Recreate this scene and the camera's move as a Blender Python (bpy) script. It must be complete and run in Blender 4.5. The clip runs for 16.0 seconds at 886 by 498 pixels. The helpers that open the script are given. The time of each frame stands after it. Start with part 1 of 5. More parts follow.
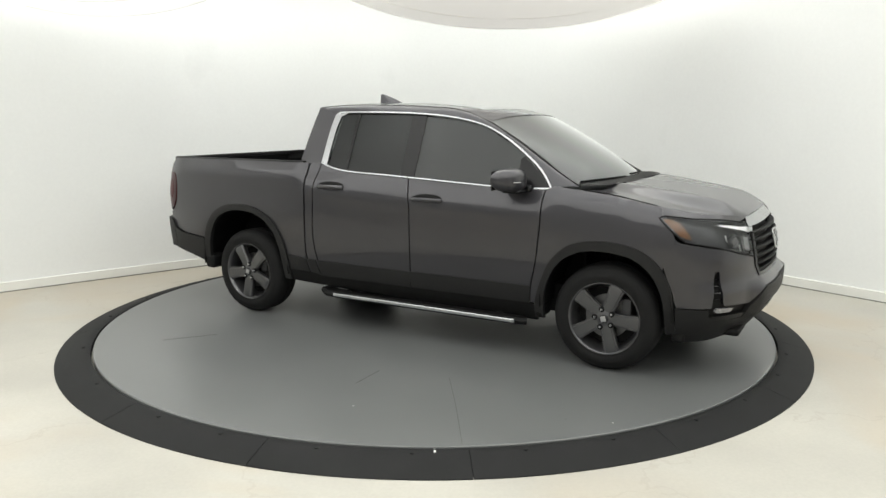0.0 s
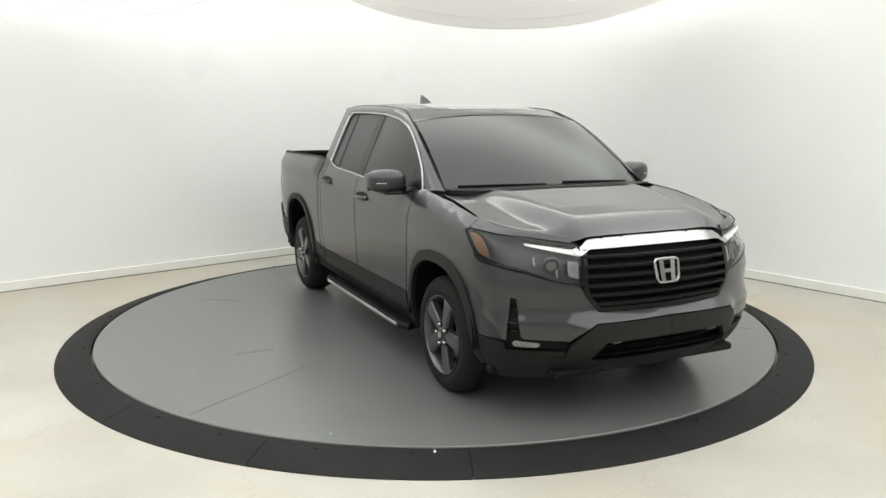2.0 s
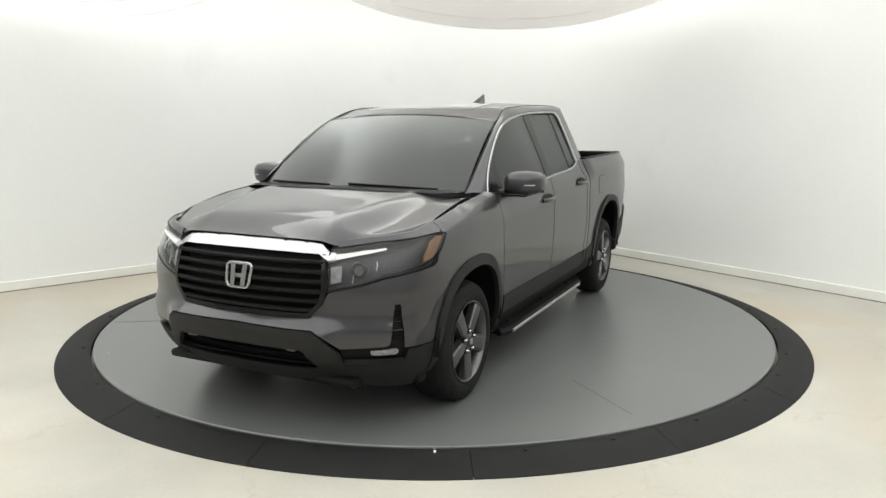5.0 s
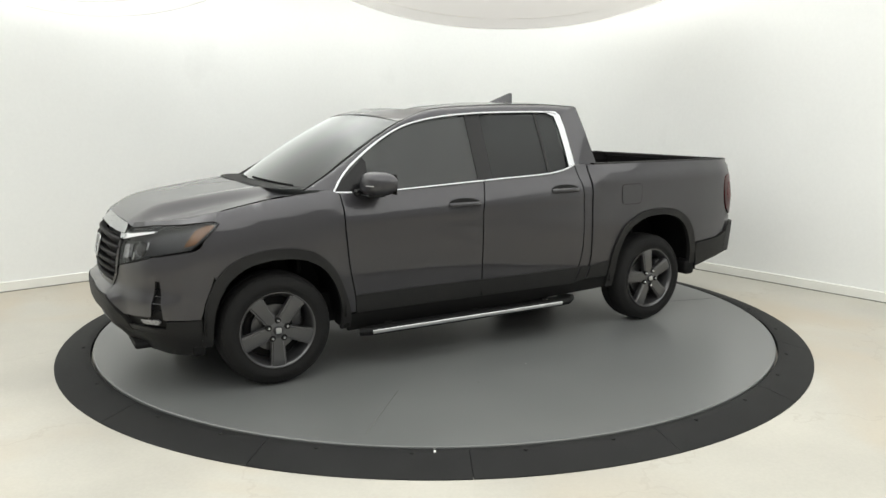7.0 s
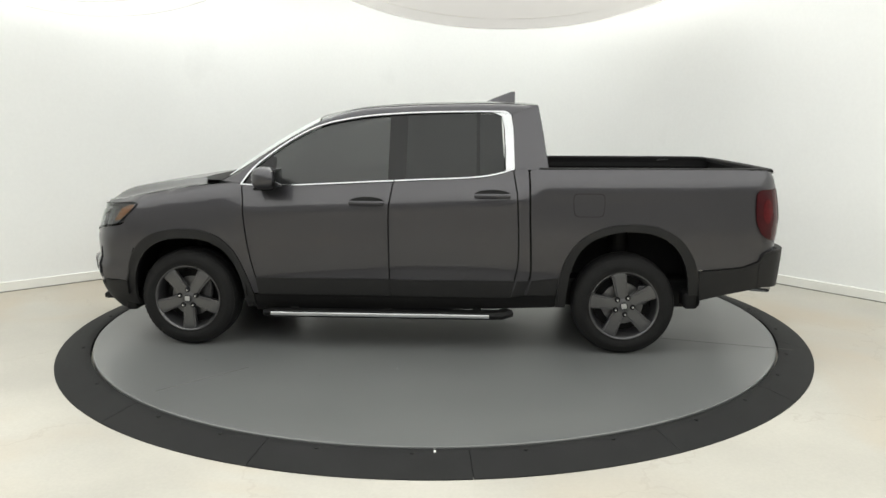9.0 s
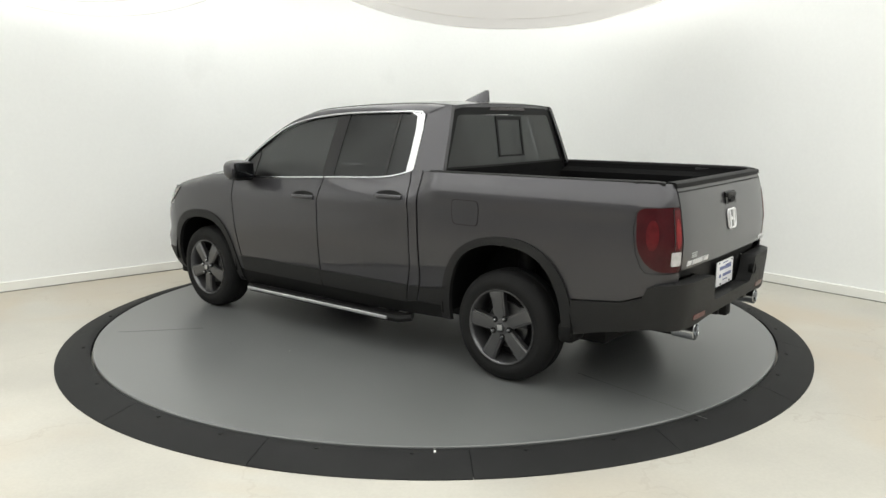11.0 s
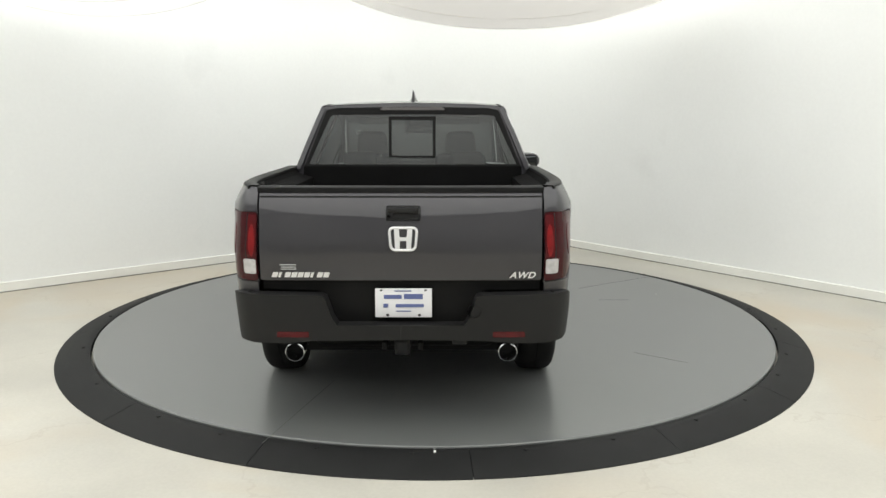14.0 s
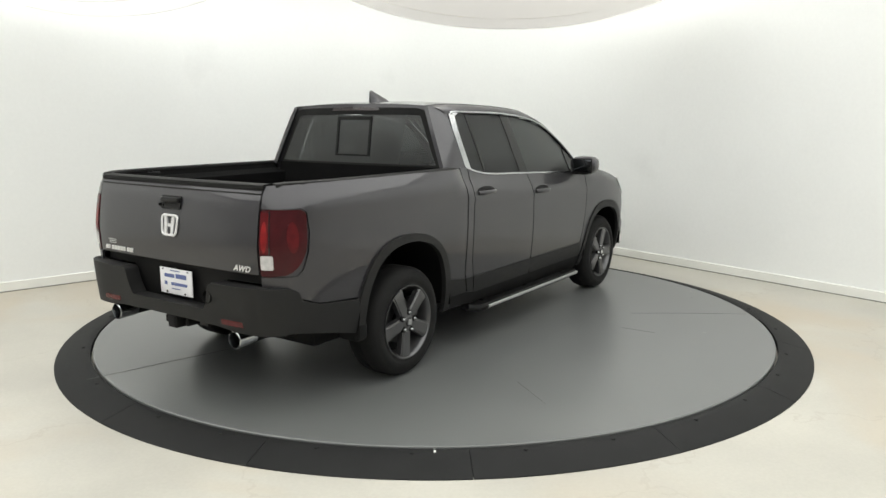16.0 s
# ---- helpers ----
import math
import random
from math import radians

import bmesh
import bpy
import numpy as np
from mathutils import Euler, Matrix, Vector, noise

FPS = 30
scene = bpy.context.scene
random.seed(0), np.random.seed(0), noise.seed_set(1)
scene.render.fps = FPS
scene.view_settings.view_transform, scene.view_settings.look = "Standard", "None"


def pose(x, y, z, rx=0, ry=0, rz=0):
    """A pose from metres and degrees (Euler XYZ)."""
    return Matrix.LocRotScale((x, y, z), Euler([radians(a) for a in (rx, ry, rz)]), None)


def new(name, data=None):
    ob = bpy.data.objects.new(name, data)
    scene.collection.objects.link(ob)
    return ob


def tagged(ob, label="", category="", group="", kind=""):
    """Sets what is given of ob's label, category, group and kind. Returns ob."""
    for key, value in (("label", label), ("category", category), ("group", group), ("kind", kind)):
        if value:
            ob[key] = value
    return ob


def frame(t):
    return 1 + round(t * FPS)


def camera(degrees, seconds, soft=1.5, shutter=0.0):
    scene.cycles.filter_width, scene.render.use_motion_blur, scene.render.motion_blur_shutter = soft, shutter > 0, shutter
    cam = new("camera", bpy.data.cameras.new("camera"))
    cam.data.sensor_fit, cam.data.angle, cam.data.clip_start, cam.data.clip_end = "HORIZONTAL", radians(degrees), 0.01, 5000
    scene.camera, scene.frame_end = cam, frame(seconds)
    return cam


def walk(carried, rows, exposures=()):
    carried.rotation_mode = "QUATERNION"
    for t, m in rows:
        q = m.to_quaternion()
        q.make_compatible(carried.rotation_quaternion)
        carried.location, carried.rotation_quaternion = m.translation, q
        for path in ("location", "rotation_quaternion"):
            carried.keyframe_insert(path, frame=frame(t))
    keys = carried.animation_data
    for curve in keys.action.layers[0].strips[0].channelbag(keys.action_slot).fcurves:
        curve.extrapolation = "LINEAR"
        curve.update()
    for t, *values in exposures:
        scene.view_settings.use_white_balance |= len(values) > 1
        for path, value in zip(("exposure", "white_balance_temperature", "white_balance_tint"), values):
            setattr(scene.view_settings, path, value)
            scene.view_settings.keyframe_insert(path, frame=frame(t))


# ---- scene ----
cam = camera(61.07, 16.0, soft=1.5)
EYE = (0.0, -6.397, 1.676)
CAM_POSE = pose(*EYE, 90 - 9.87, 0, -0.56)
walk(cam, [(0.0, CAM_POSE), (16.0, CAM_POSE)], [(0.0, 0.0), (16.0, 0.0)])

# ---------------------------------------------------------------- light
world = bpy.data.worlds.new("world")
scene.world = world
world.use_nodes = True
world.node_tree.nodes["Background"].inputs[0].default_value = (0.9, 0.95, 1.0, 1)
world.node_tree.nodes["Background"].inputs[1].default_value = 0.05


# ---------------------------------------------------------------- materials
def mat(name, color, rough=0.5, metal=0.0, coat=0.0, var=0.0, vscale=6.0, grain=0.0, gscale=120.0, bump=0.0, emit=0.0,
        rvar=0.0, spec=0.5, coat_rough=0.05):
    m = bpy.data.materials.new(name)
    m.use_nodes = True
    nt = m.node_tree
    b = nt.nodes["Principled BSDF"]
    b.inputs["Base Color"].default_value = (*color, 1)
    b.inputs["Roughness"].default_value = rough
    b.inputs["Metallic"].default_value = metal
    b.inputs["Coat Weight"].default_value = coat
    b.inputs["Coat Roughness"].default_value = coat_rough
    b.inputs["Specular IOR Level"].default_value = spec
    if emit:
        b.inputs["Emission Color"].default_value = (*color, 1)
        b.inputs["Emission Strength"].default_value = emit
    if var or grain or bump or rvar:
        tc = nt.nodes.new("ShaderNodeTexCoord")
        big = nt.nodes.new("ShaderNodeTexNoise")
        big.inputs["Scale"].default_value, big.inputs["Detail"].default_value = vscale, 5
        small = nt.nodes.new("ShaderNodeTexNoise")
        small.inputs["Scale"].default_value, small.inputs["Detail"].default_value = gscale, 3
        for n in (big, small):
            nt.links.new(tc.outputs["Object"], n.inputs["Vector"])

        def factor(src, amount):
            r = nt.nodes.new("ShaderNodeMapRange")
            r.inputs[1].default_value, r.inputs[2].default_value = 0.3, 0.7
            r.inputs[3].default_value, r.inputs[4].default_value = 1 - amount, 1 + amount
            nt.links.new(src.outputs["Fac"], r.inputs[0])
            return r
        fa, fb = factor(big, var), factor(small, grain)
        mu = nt.nodes.new("ShaderNodeMath")
        mu.operation = "MULTIPLY"
        nt.links.new(fa.outputs[0], mu.inputs[0])
        nt.links.new(fb.outputs[0], mu.inputs[1])
        mix = nt.nodes.new("ShaderNodeVectorMath")
        mix.operation = "SCALE"
        mix.inputs[0].default_value = color
        nt.links.new(mu.outputs[0], mix.inputs["Scale"])
        nt.links.new(mix.outputs[0], b.inputs["Base Color"])
        if rvar:
            r = nt.nodes.new("ShaderNodeMapRange")
            r.inputs[1].default_value, r.inputs[2].default_value = 0.3, 0.7
            r.inputs[3].default_value, r.inputs[4].default_value = max(0, rough - rvar), rough + rvar
            nt.links.new(big.outputs["Fac"], r.inputs[0])
            nt.links.new(r.outputs[0], b.inputs["Roughness"])
        if bump:
            bu = nt.nodes.new("ShaderNodeBump")
            bu.inputs["Strength"].default_value, bu.inputs["Distance"].default_value = bump, 0.004
            nt.links.new(small.outputs["Fac"], bu.inputs["Height"])
            nt.links.new(bu.outputs[0], b.inputs["Normal"])
    return m


def glass(name, tint, gloss=0.035, rough=0.28, slant=0.9):
    """A thin tinted pane: it lets light through and mirrors a little, more at a slant."""
    m = bpy.data.materials.new(name)
    m.use_nodes = True
    nt = m.node_tree
    nt.nodes.remove(nt.nodes["Principled BSDF"])
    tr, gl, mx, lw, pw, ma = (nt.nodes.new("ShaderNode" + k) for k in ("BsdfTransparent", "BsdfGlossy", "MixShader", "LayerWeight", "Math", "Math"))
    tr.inputs[0].default_value = (*tint, 1)
    gl.inputs[0].default_value = (0.95, 0.97, 0.97, 1)
    gl.inputs["Roughness"].default_value = rough
    lw.inputs["Blend"].default_value = 0.5
    pw.operation, ma.operation = "POWER", "MULTIPLY_ADD"
    pw.inputs[1].default_value = 5.0
    ma.inputs[1].default_value, ma.inputs[2].default_value = slant, gloss
    nt.links.new(lw.outputs["Facing"], pw.inputs[0])
    nt.links.new(pw.outputs[0], ma.inputs[0])
    nt.links.new(ma.outputs[0], mx.inputs[0])
    nt.links.new(tr.outputs[0], mx.inputs[1])
    nt.links.new(gl.outputs[0], mx.inputs[2])
    nt.links.new(mx.outputs[0], nt.nodes["Material Output"].inputs[0])
    return m


def concrete():
    """Cream sealed floor with cloudy stains and fine hair cracks."""
    m = mat("floor_concrete", (0.472, 0.456, 0.404), 0.55, var=0.12, vscale=1.1, grain=0.03, gscale=60, bump=0.06, rvar=0.12)
    nt = m.node_tree
    b = nt.nodes["Principled BSDF"]
    src = b.inputs["Base Color"].links[0].from_socket
    tc = next(n for n in nt.nodes if n.type == "TEX_COORD")
    st = nt.nodes.new("ShaderNodeTexNoise")
    st.inputs["Scale"].default_value, st.inputs["Detail"].default_value = 0.55, 8
    st.inputs["Distortion"].default_value = 0.8
    nt.links.new(tc.outputs["Object"], st.inputs["Vector"])
    rp = nt.nodes.new("ShaderNodeMapRange")
    rp.inputs[1].default_value, rp.inputs[2].default_value, rp.inputs[4].default_value = 0.46, 0.70, 0.85
    nt.links.new(st.outputs["Fac"], rp.inputs[0])
    mx = nt.nodes.new("ShaderNodeMix")
    mx.data_type = "RGBA"
    nt.links.new(rp.outputs[0], mx.inputs["Factor"])
    nt.links.new(src, mx.inputs["A"])
    mx.inputs["B"].default_value = (0.48, 0.415, 0.32, 1)
    vo = nt.nodes.new("ShaderNodeTexVoronoi")
    vo.feature = "DISTANCE_TO_EDGE"
    vo.inputs["Scale"].default_value = 0.45
    wob = nt.nodes.new("ShaderNodeTexNoise")
    wob.inputs["Scale"].default_value, wob.inputs["Detail"].default_value = 2.2, 5
    nt.links.new(tc.outputs["Object"], wob.inputs["Vector"])
    ad = nt.nodes.new("ShaderNodeVectorMath")
    ad.operation = "ADD"
    nt.links.new(tc.outputs["Object"], ad.inputs[0])
    nt.links.new(wob.outputs["Color"], ad.inputs[1])
    nt.links.new(ad.outputs[0], vo.inputs["Vector"])
    cr = nt.nodes.new("ShaderNodeMapRange")
    cr.inputs[1].default_value, cr.inputs[2].default_value = 0.0, 0.006
    cr.inputs[3].default_value, cr.inputs[4].default_value = 0.25, 0.0
    nt.links.new(vo.outputs["Distance"], cr.inputs[0])
    m2 = nt.nodes.new("ShaderNodeMix")
    m2.data_type = "RGBA"
    nt.links.new(cr.outputs[0], m2.inputs["Factor"])
    nt.links.new(mx.outputs["Result"], m2.inputs["A"])
    m2.inputs["B"].default_value = (0.33, 0.29, 0.24, 1)
    nt.links.new(m2.outputs["Result"], b.inputs["Base Color"])
    return m


def scuffs(m):
    """Faint grey smudges here and there on the paint."""
    nt = m.node_tree
    b = nt.nodes["Principled BSDF"]
    src = b.inputs["Base Color"].links[0].from_socket
    tc = next(n for n in nt.nodes if n.type == "TEX_COORD")
    st = nt.nodes.new("ShaderNodeTexNoise")
    st.inputs["Scale"].default_value, st.inputs["Detail"].default_value = 1.3, 4
    nt.links.new(tc.outputs["Object"], st.inputs["Vector"])
    rp = nt.nodes.new("ShaderNodeMapRange")
    rp.inputs[1].default_value, rp.inputs[2].default_value, rp.inputs[4].default_value = 0.64, 0.80, 0.22
    nt.links.new(st.outputs["Fac"], rp.inputs[0])
    mx = nt.nodes.new("ShaderNodeMix")
    mx.data_type = "RGBA"
    nt.links.new(rp.outputs[0], mx.inputs["Factor"])
    nt.links.new(src, mx.inputs["A"])
    mx.inputs["B"].default_value = (0.60, 0.61, 0.60, 1)
    nt.links.new(mx.outputs["Result"], b.inputs["Base Color"])


M_WALL = mat("white_wall_paint", (0.83, 0.842, 0.83), 0.7, var=0.02, vscale=0.8, grain=0.01, gscale=30, bump=0.03)
scuffs(M_WALL)
M_CEIL = mat("white_ceiling_paint", (0.82, 0.83, 0.81), 0.8, var=0.01, vscale=1.0)
M_BASE = mat("white_baseboard_paint", (0.80, 0.80, 0.76), 0.5, var=0.04, vscale=3)
M_FLOOR = concrete()
M_SHADE_LINE = mat("shade_line_grey", (0.20, 0.20, 0.18), 0.8, var=0.3, vscale=5)
# Emission in the cloth stands in for lamplight through it; one copy brighter.
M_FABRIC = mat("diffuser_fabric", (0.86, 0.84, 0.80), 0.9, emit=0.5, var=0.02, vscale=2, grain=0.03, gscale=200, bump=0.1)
M_FABRIC_LIT = mat("strong_glow_diffuser_fabric", (0.9, 0.9, 0.88), 0.9, emit=0.85, var=0.02, vscale=2)
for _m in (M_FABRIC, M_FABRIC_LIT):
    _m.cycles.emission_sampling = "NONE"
# Grey of the unseen near walls, set for side light and reflections.
M_DARKWALL = mat("unseen_grey_wall", (0.36, 0.365, 0.36), 0.9, var=0.05, vscale=2)
M_SOFTBOX = mat("softbox_front", (0.99, 1.0, 0.985), 0.9, emit=1.56)
M_DISC = mat("turntable_grey_paint", (0.136, 0.141, 0.139), 0.315, coat=0.3, coat_rough=0.285, var=0.06, vscale=1.6, grain=0.03, gscale=160, bump=0.01, rvar=0.02)
M_RUBBER = mat("black_rubber_ramp", (0.0108, 0.0112, 0.0112), 0.7, spec=0.25, var=0.16, vscale=5, grain=0.12, gscale=220, bump=0.25)
# Near-black put in gaps and openings for the shade inside them.
M_GAP_SHADE = mat("gap_shade", (0.006, 0.006, 0.006), 0.9)
M_SCRATCH = mat("disc_scratch", (0.118, 0.118, 0.114), 0.6, var=0.2, vscale=10)
M_CHIP = mat("pale_chip", (0.75, 0.75, 0.72), 0.6, var=0.1, vscale=30)

M_PAINT = mat("gunmetal_metallic_paint", (0.0475, 0.0463, 0.0518), 0.42, metal=0.68, coat=0.75, var=0.03, vscale=3, grain=0.10, gscale=900, coat_rough=0.04)
M_CLAD = mat("dark_grey_plastic", (0.0125, 0.0125, 0.0125), 0.55, spec=0.3, var=0.06, vscale=8, grain=0.12, gscale=500, bump=0.15)
M_BLACK = mat("black_plastic", (0.006, 0.006, 0.006), 0.6, spec=0.18, var=0.1, vscale=9, grain=0.1, gscale=300)
M_GLOSSB = mat("gloss_black", (0.005, 0.005, 0.0055), 0.25, spec=0.3, var=0.05, vscale=9)
M_BED = mat("bed_liner_composite", (0.005, 0.005, 0.005), 0.9, spec=0.06, var=0.12, vscale=8, grain=0.2, gscale=200, bump=0.4)
M_SUNROOF = mat("dark_roof_glass", (0.006, 0.006, 0.007), 0.08, coat=1.0, var=0.02, vscale=5)
M_CHROME = mat("chrome", (0.48, 0.49, 0.50), 0.18, metal=1.0, var=0.02, vscale=12)
# Dark reflection is put into the mirror's base colour.
M_MIRROR = mat("darkened_mirror", (0.05, 0.052, 0.055), 0.03, metal=1.0)
M_REDDIM = mat("dim_red_reflector", (0.080, 0.006, 0.008), 0.2, spec=0.25, coat=0.1, var=0.2, vscale=25)
M_BADGE = mat("bright_badge_metal", (0.80, 0.80, 0.81), 0.38, metal=0.7, var=0.03, vscale=30)
M_SATIN = mat("satin_metal", (0.55, 0.56, 0.57), 0.3, metal=1.0, var=0.03, vscale=20)
M_TYRE = mat("tyre_rubber", (0.008, 0.008, 0.008), 0.75, spec=0.25, var=0.15, vscale=12, grain=0.15, gscale=250, bump=0.3)
M_RIM = mat("dark_machined_alloy", (0.115, 0.115, 0.118), 0.33, metal=0.8, coat=0.15, var=0.05, vscale=10)
M_RIMDARK = mat("alloy_pocket_paint", (0.045, 0.045, 0.047), 0.45, metal=0.5, var=0.08, vscale=14)
M_STEEL = mat("brake_steel", (0.17, 0.17, 0.17), 0.45, metal=1.0, var=0.12, vscale=25)
M_GLASS_F = glass("windscreen_glass", (0.205, 0.219, 0.214), 0.072, slant=1.4)
M_GLASS_S = glass("privacy_glass", (0.085, 0.09, 0.09))
M_GLASS_FD = glass("front_door_glass", (0.150, 0.160, 0.156), 0.054)
M_GLASS_R = glass("rear_window_glass", (0.175, 0.19, 0.19), 0.06)
M_LENS = glass("clear_lens", (0.86, 0.87, 0.88))
M_RED = mat("red_lamp_lens", (0.042, 0.004, 0.006), 0.2, spec=0.25, coat=0.1, var=0.15, vscale=14, grain=0.1, gscale=160)
M_REDLIT = mat("red_lamp_reflector", (0.19, 0.009, 0.010), 0.3, spec=0.25, var=0.25, vscale=22)
M_STOP = mat("dark_stop_lens", (0.012, 0.003, 0.004), 0.2, coat=0.5, var=0.1, vscale=20)
M_WLENS = mat("white_lamp_lens", (0.48, 0.47, 0.47), 0.15, coat=0.6, var=0.15, vscale=40)
M_FOG = mat("grey_lamp_lens", (0.24, 0.24, 0.245), 0.2, coat=0.5, var=0.35, vscale=45)
M_AMBER = mat("amber_reflector", (0.16, 0.072, 0.026), 0.22, coat=0.6, var=0.2, vscale=30)
M_LAMPIN = mat("lamp_housing", (0.04, 0.04, 0.043), 0.3, metal=0.6, var=0.1, vscale=20)
M_LEATHER = mat("black_leather", (0.012, 0.012, 0.012), 0.6, spec=0.3, var=0.1, vscale=12, grain=0.1, gscale=200, bump=0.2)
M_PLATE = mat("white_plate", (0.78, 0.78, 0.80), 0.4, var=0.03, vscale=10)
M_BLUE = mat("blue_print", (0.10, 0.13, 0.30), 0.4, var=0.08, vscale=40)
M_LINING = mat("grey_headlining", (0.14, 0.14, 0.135), 0.9, var=0.05, vscale=8)


# ---------------------------------------------------------------- mesh helpers
def mesh(name, verts, faces, material, parent=None, label="", smooth=True, sharp=35):
    me = bpy.data.meshes.new(name)
    me.from_pydata([tuple(map(float, v)) for v in verts], [], [tuple(map(int, f)) for f in faces])
    me.validate()
    if material:
        me.materials.append(material)
    for p in me.polygons:
        p.use_smooth = smooth
    if smooth and sharp:
        me.set_sharp_from_angle(angle=radians(sharp))
    ob = new(name, me)
    if parent:
        ob.parent = parent
    if label:
        tagged(ob, label)
    return ob


def part(name, bm, material, parent=None, label="", smooth=True, sharp=35):
    me = bpy.data.meshes.new(name)
    bmesh.ops.recalc_face_normals(bm, faces=bm.faces)
    bm.to_mesh(me)
    bm.free()
    me.materials.append(material)
    for p in me.polygons:
        p.use_smooth = smooth
    if smooth:
        me.set_sharp_from_angle(angle=radians(sharp))
    ob = new(name, me)
    if parent:
        ob.parent = parent
    if label:
        tagged(ob, label)
    return ob


def rbox(c, size, bevel=0.01, seg=2, rot=None, taper=None, bm=None):
    """A bevelled box about c; taper (fx, fy) narrows its top."""
    bm = bm or bmesh.new()
    r = bmesh.ops.create_cube(bm, size=1)
    vs = r["verts"]
    for v in vs:
        f = taper if taper and v.co.z > 0 else (1, 1)
        v.co = Vector((v.co.x * size[0] * f[0], v.co.y * size[1] * f[1], v.co.z * size[2]))
    if bevel:
        es = list({e for v in vs for e in v.link_edges})
        r2 = bmesh.ops.bevel(bm, geom=es, offset=min(bevel, 0.49 * min(size)), segments=seg, affect="EDGES", profile=0.5)
        vs = list({v for f in r2["faces"] for v in f.verts} | {v for v in vs if v.is_valid})
    m = Matrix.Translation(c) @ (rot if rot else Matrix())
    for v in vs:
        v.co = m @ v.co
    return bm


def lathe(profile, n=48, axis="y", close=False):
    """Profile [(r, h)] turned about an axis through the origin. Returns verts, faces."""
    vs, fs = [], []
    for i in range(n):
        a = 2 * math.pi * i / n
        for r, h in profile:
            p = (r * math.cos(a), r * math.sin(a))
            vs.append((p[0], h, p[1]) if axis == "y" else (p[0], p[1], h) if axis == "z" else (h, p[0], p[1]))
    k = len(profile)
    for i in range(n):
        j = (i + 1) % n
        for q in range(k - 1 + (1 if close else 0)):
            w = (q + 1) % k
            fs.append((i * k + q, i * k + w, j * k + w, j * k + q))
    return vs, fs


def turned(name, profile, n, axis, at, material, parent=None, label="", close=False, sharp=35):
    vs, fs = lathe(profile, n, axis, close)
    bm = bmesh.new()
    bv = [bm.verts.new(Vector(v) + Vector(at)) for v in vs]
    for f in fs:
        try:
            bm.faces.new([bv[i] for i in f])
        except ValueError:
            pass
    bmesh.ops.remove_doubles(bm, verts=bm.verts, dist=1e-5)
    return part(name, bm, material, parent, label, sharp=sharp)


def curve_pts(pts, step=0.03):
    """A smooth line through points (Catmull-Rom)."""
    p = [np.array(q, float) for q in pts]
    p = [2 * p[0] - p[1]] + p + [2 * p[-1] - p[-2]]
    out = []
    for i in range(1, len(p) - 2):
        n = max(2, int(np.linalg.norm(p[i + 1] - p[i]) / step))
        for k in range(n):
            t = k / n
            a, b, c, d = p[i - 1], p[i], p[i + 1], p[i + 2]
            out.append(0.5 * (2 * b + (c - a) * t + (2 * a - 5 * b + 4 * c - d) * t * t + (3 * b - a - 3 * c + d) * t ** 3))
    out.append(p[-2])
    return out


def sweep(name, path, section, up, material, parent=None, label="", closed=False):
    """Sweeps a 2D section [(across, up)] along 3D points; up is the section's second axis."""
    path = [Vector(p) for p in path]
    n, k = len(path), len(section)
    vs, fs = [], []
    for i, p in enumerate(path):
        a = path[(i - 1) % n] if closed or i else p
        b = path[(i + 1) % n] if closed or i < n - 1 else p
        t = (b - a).normalized()
        u = Vector(up(p) if callable(up) else up)
        side = t.cross(u).normalized()
        u = side.cross(t).normalized()
        vs += [p + side * q[0] + u * q[1] for q in section]
    for i in range(n if closed else n - 1):
        j = (i + 1) % n
        fs += [(i * k + q, i * k + (q + 1) % k, j * k + (q + 1) % k, j * k + q) for q in range(k)]
    if not closed:
        fs += [tuple(range(k)), tuple(range((n - 1) * k, n * k))]
    bm = bmesh.new()
    bv = [bm.verts.new(v) for v in vs]
    for f in fs:
        bm.faces.new([bv[i] for i in f])
    return part(name, bm, material, parent, label)


def ring_section(w, h, n=8):
    return [(w * math.cos(2 * math.pi * i / n), h * math.sin(2 * math.pi * i / n)) for i in range(n)]


# ---------------------------------------------------------------- booth
ZF = -0.061
CORNER = Vector((0.66, 5.33))
DL = Vector((-0.765, -0.644)).normalized()
DR = Vector((0.605, -0.796)).normalized()
LEN = 13.6
ROUND = 1.7
WALL_H = 3.75


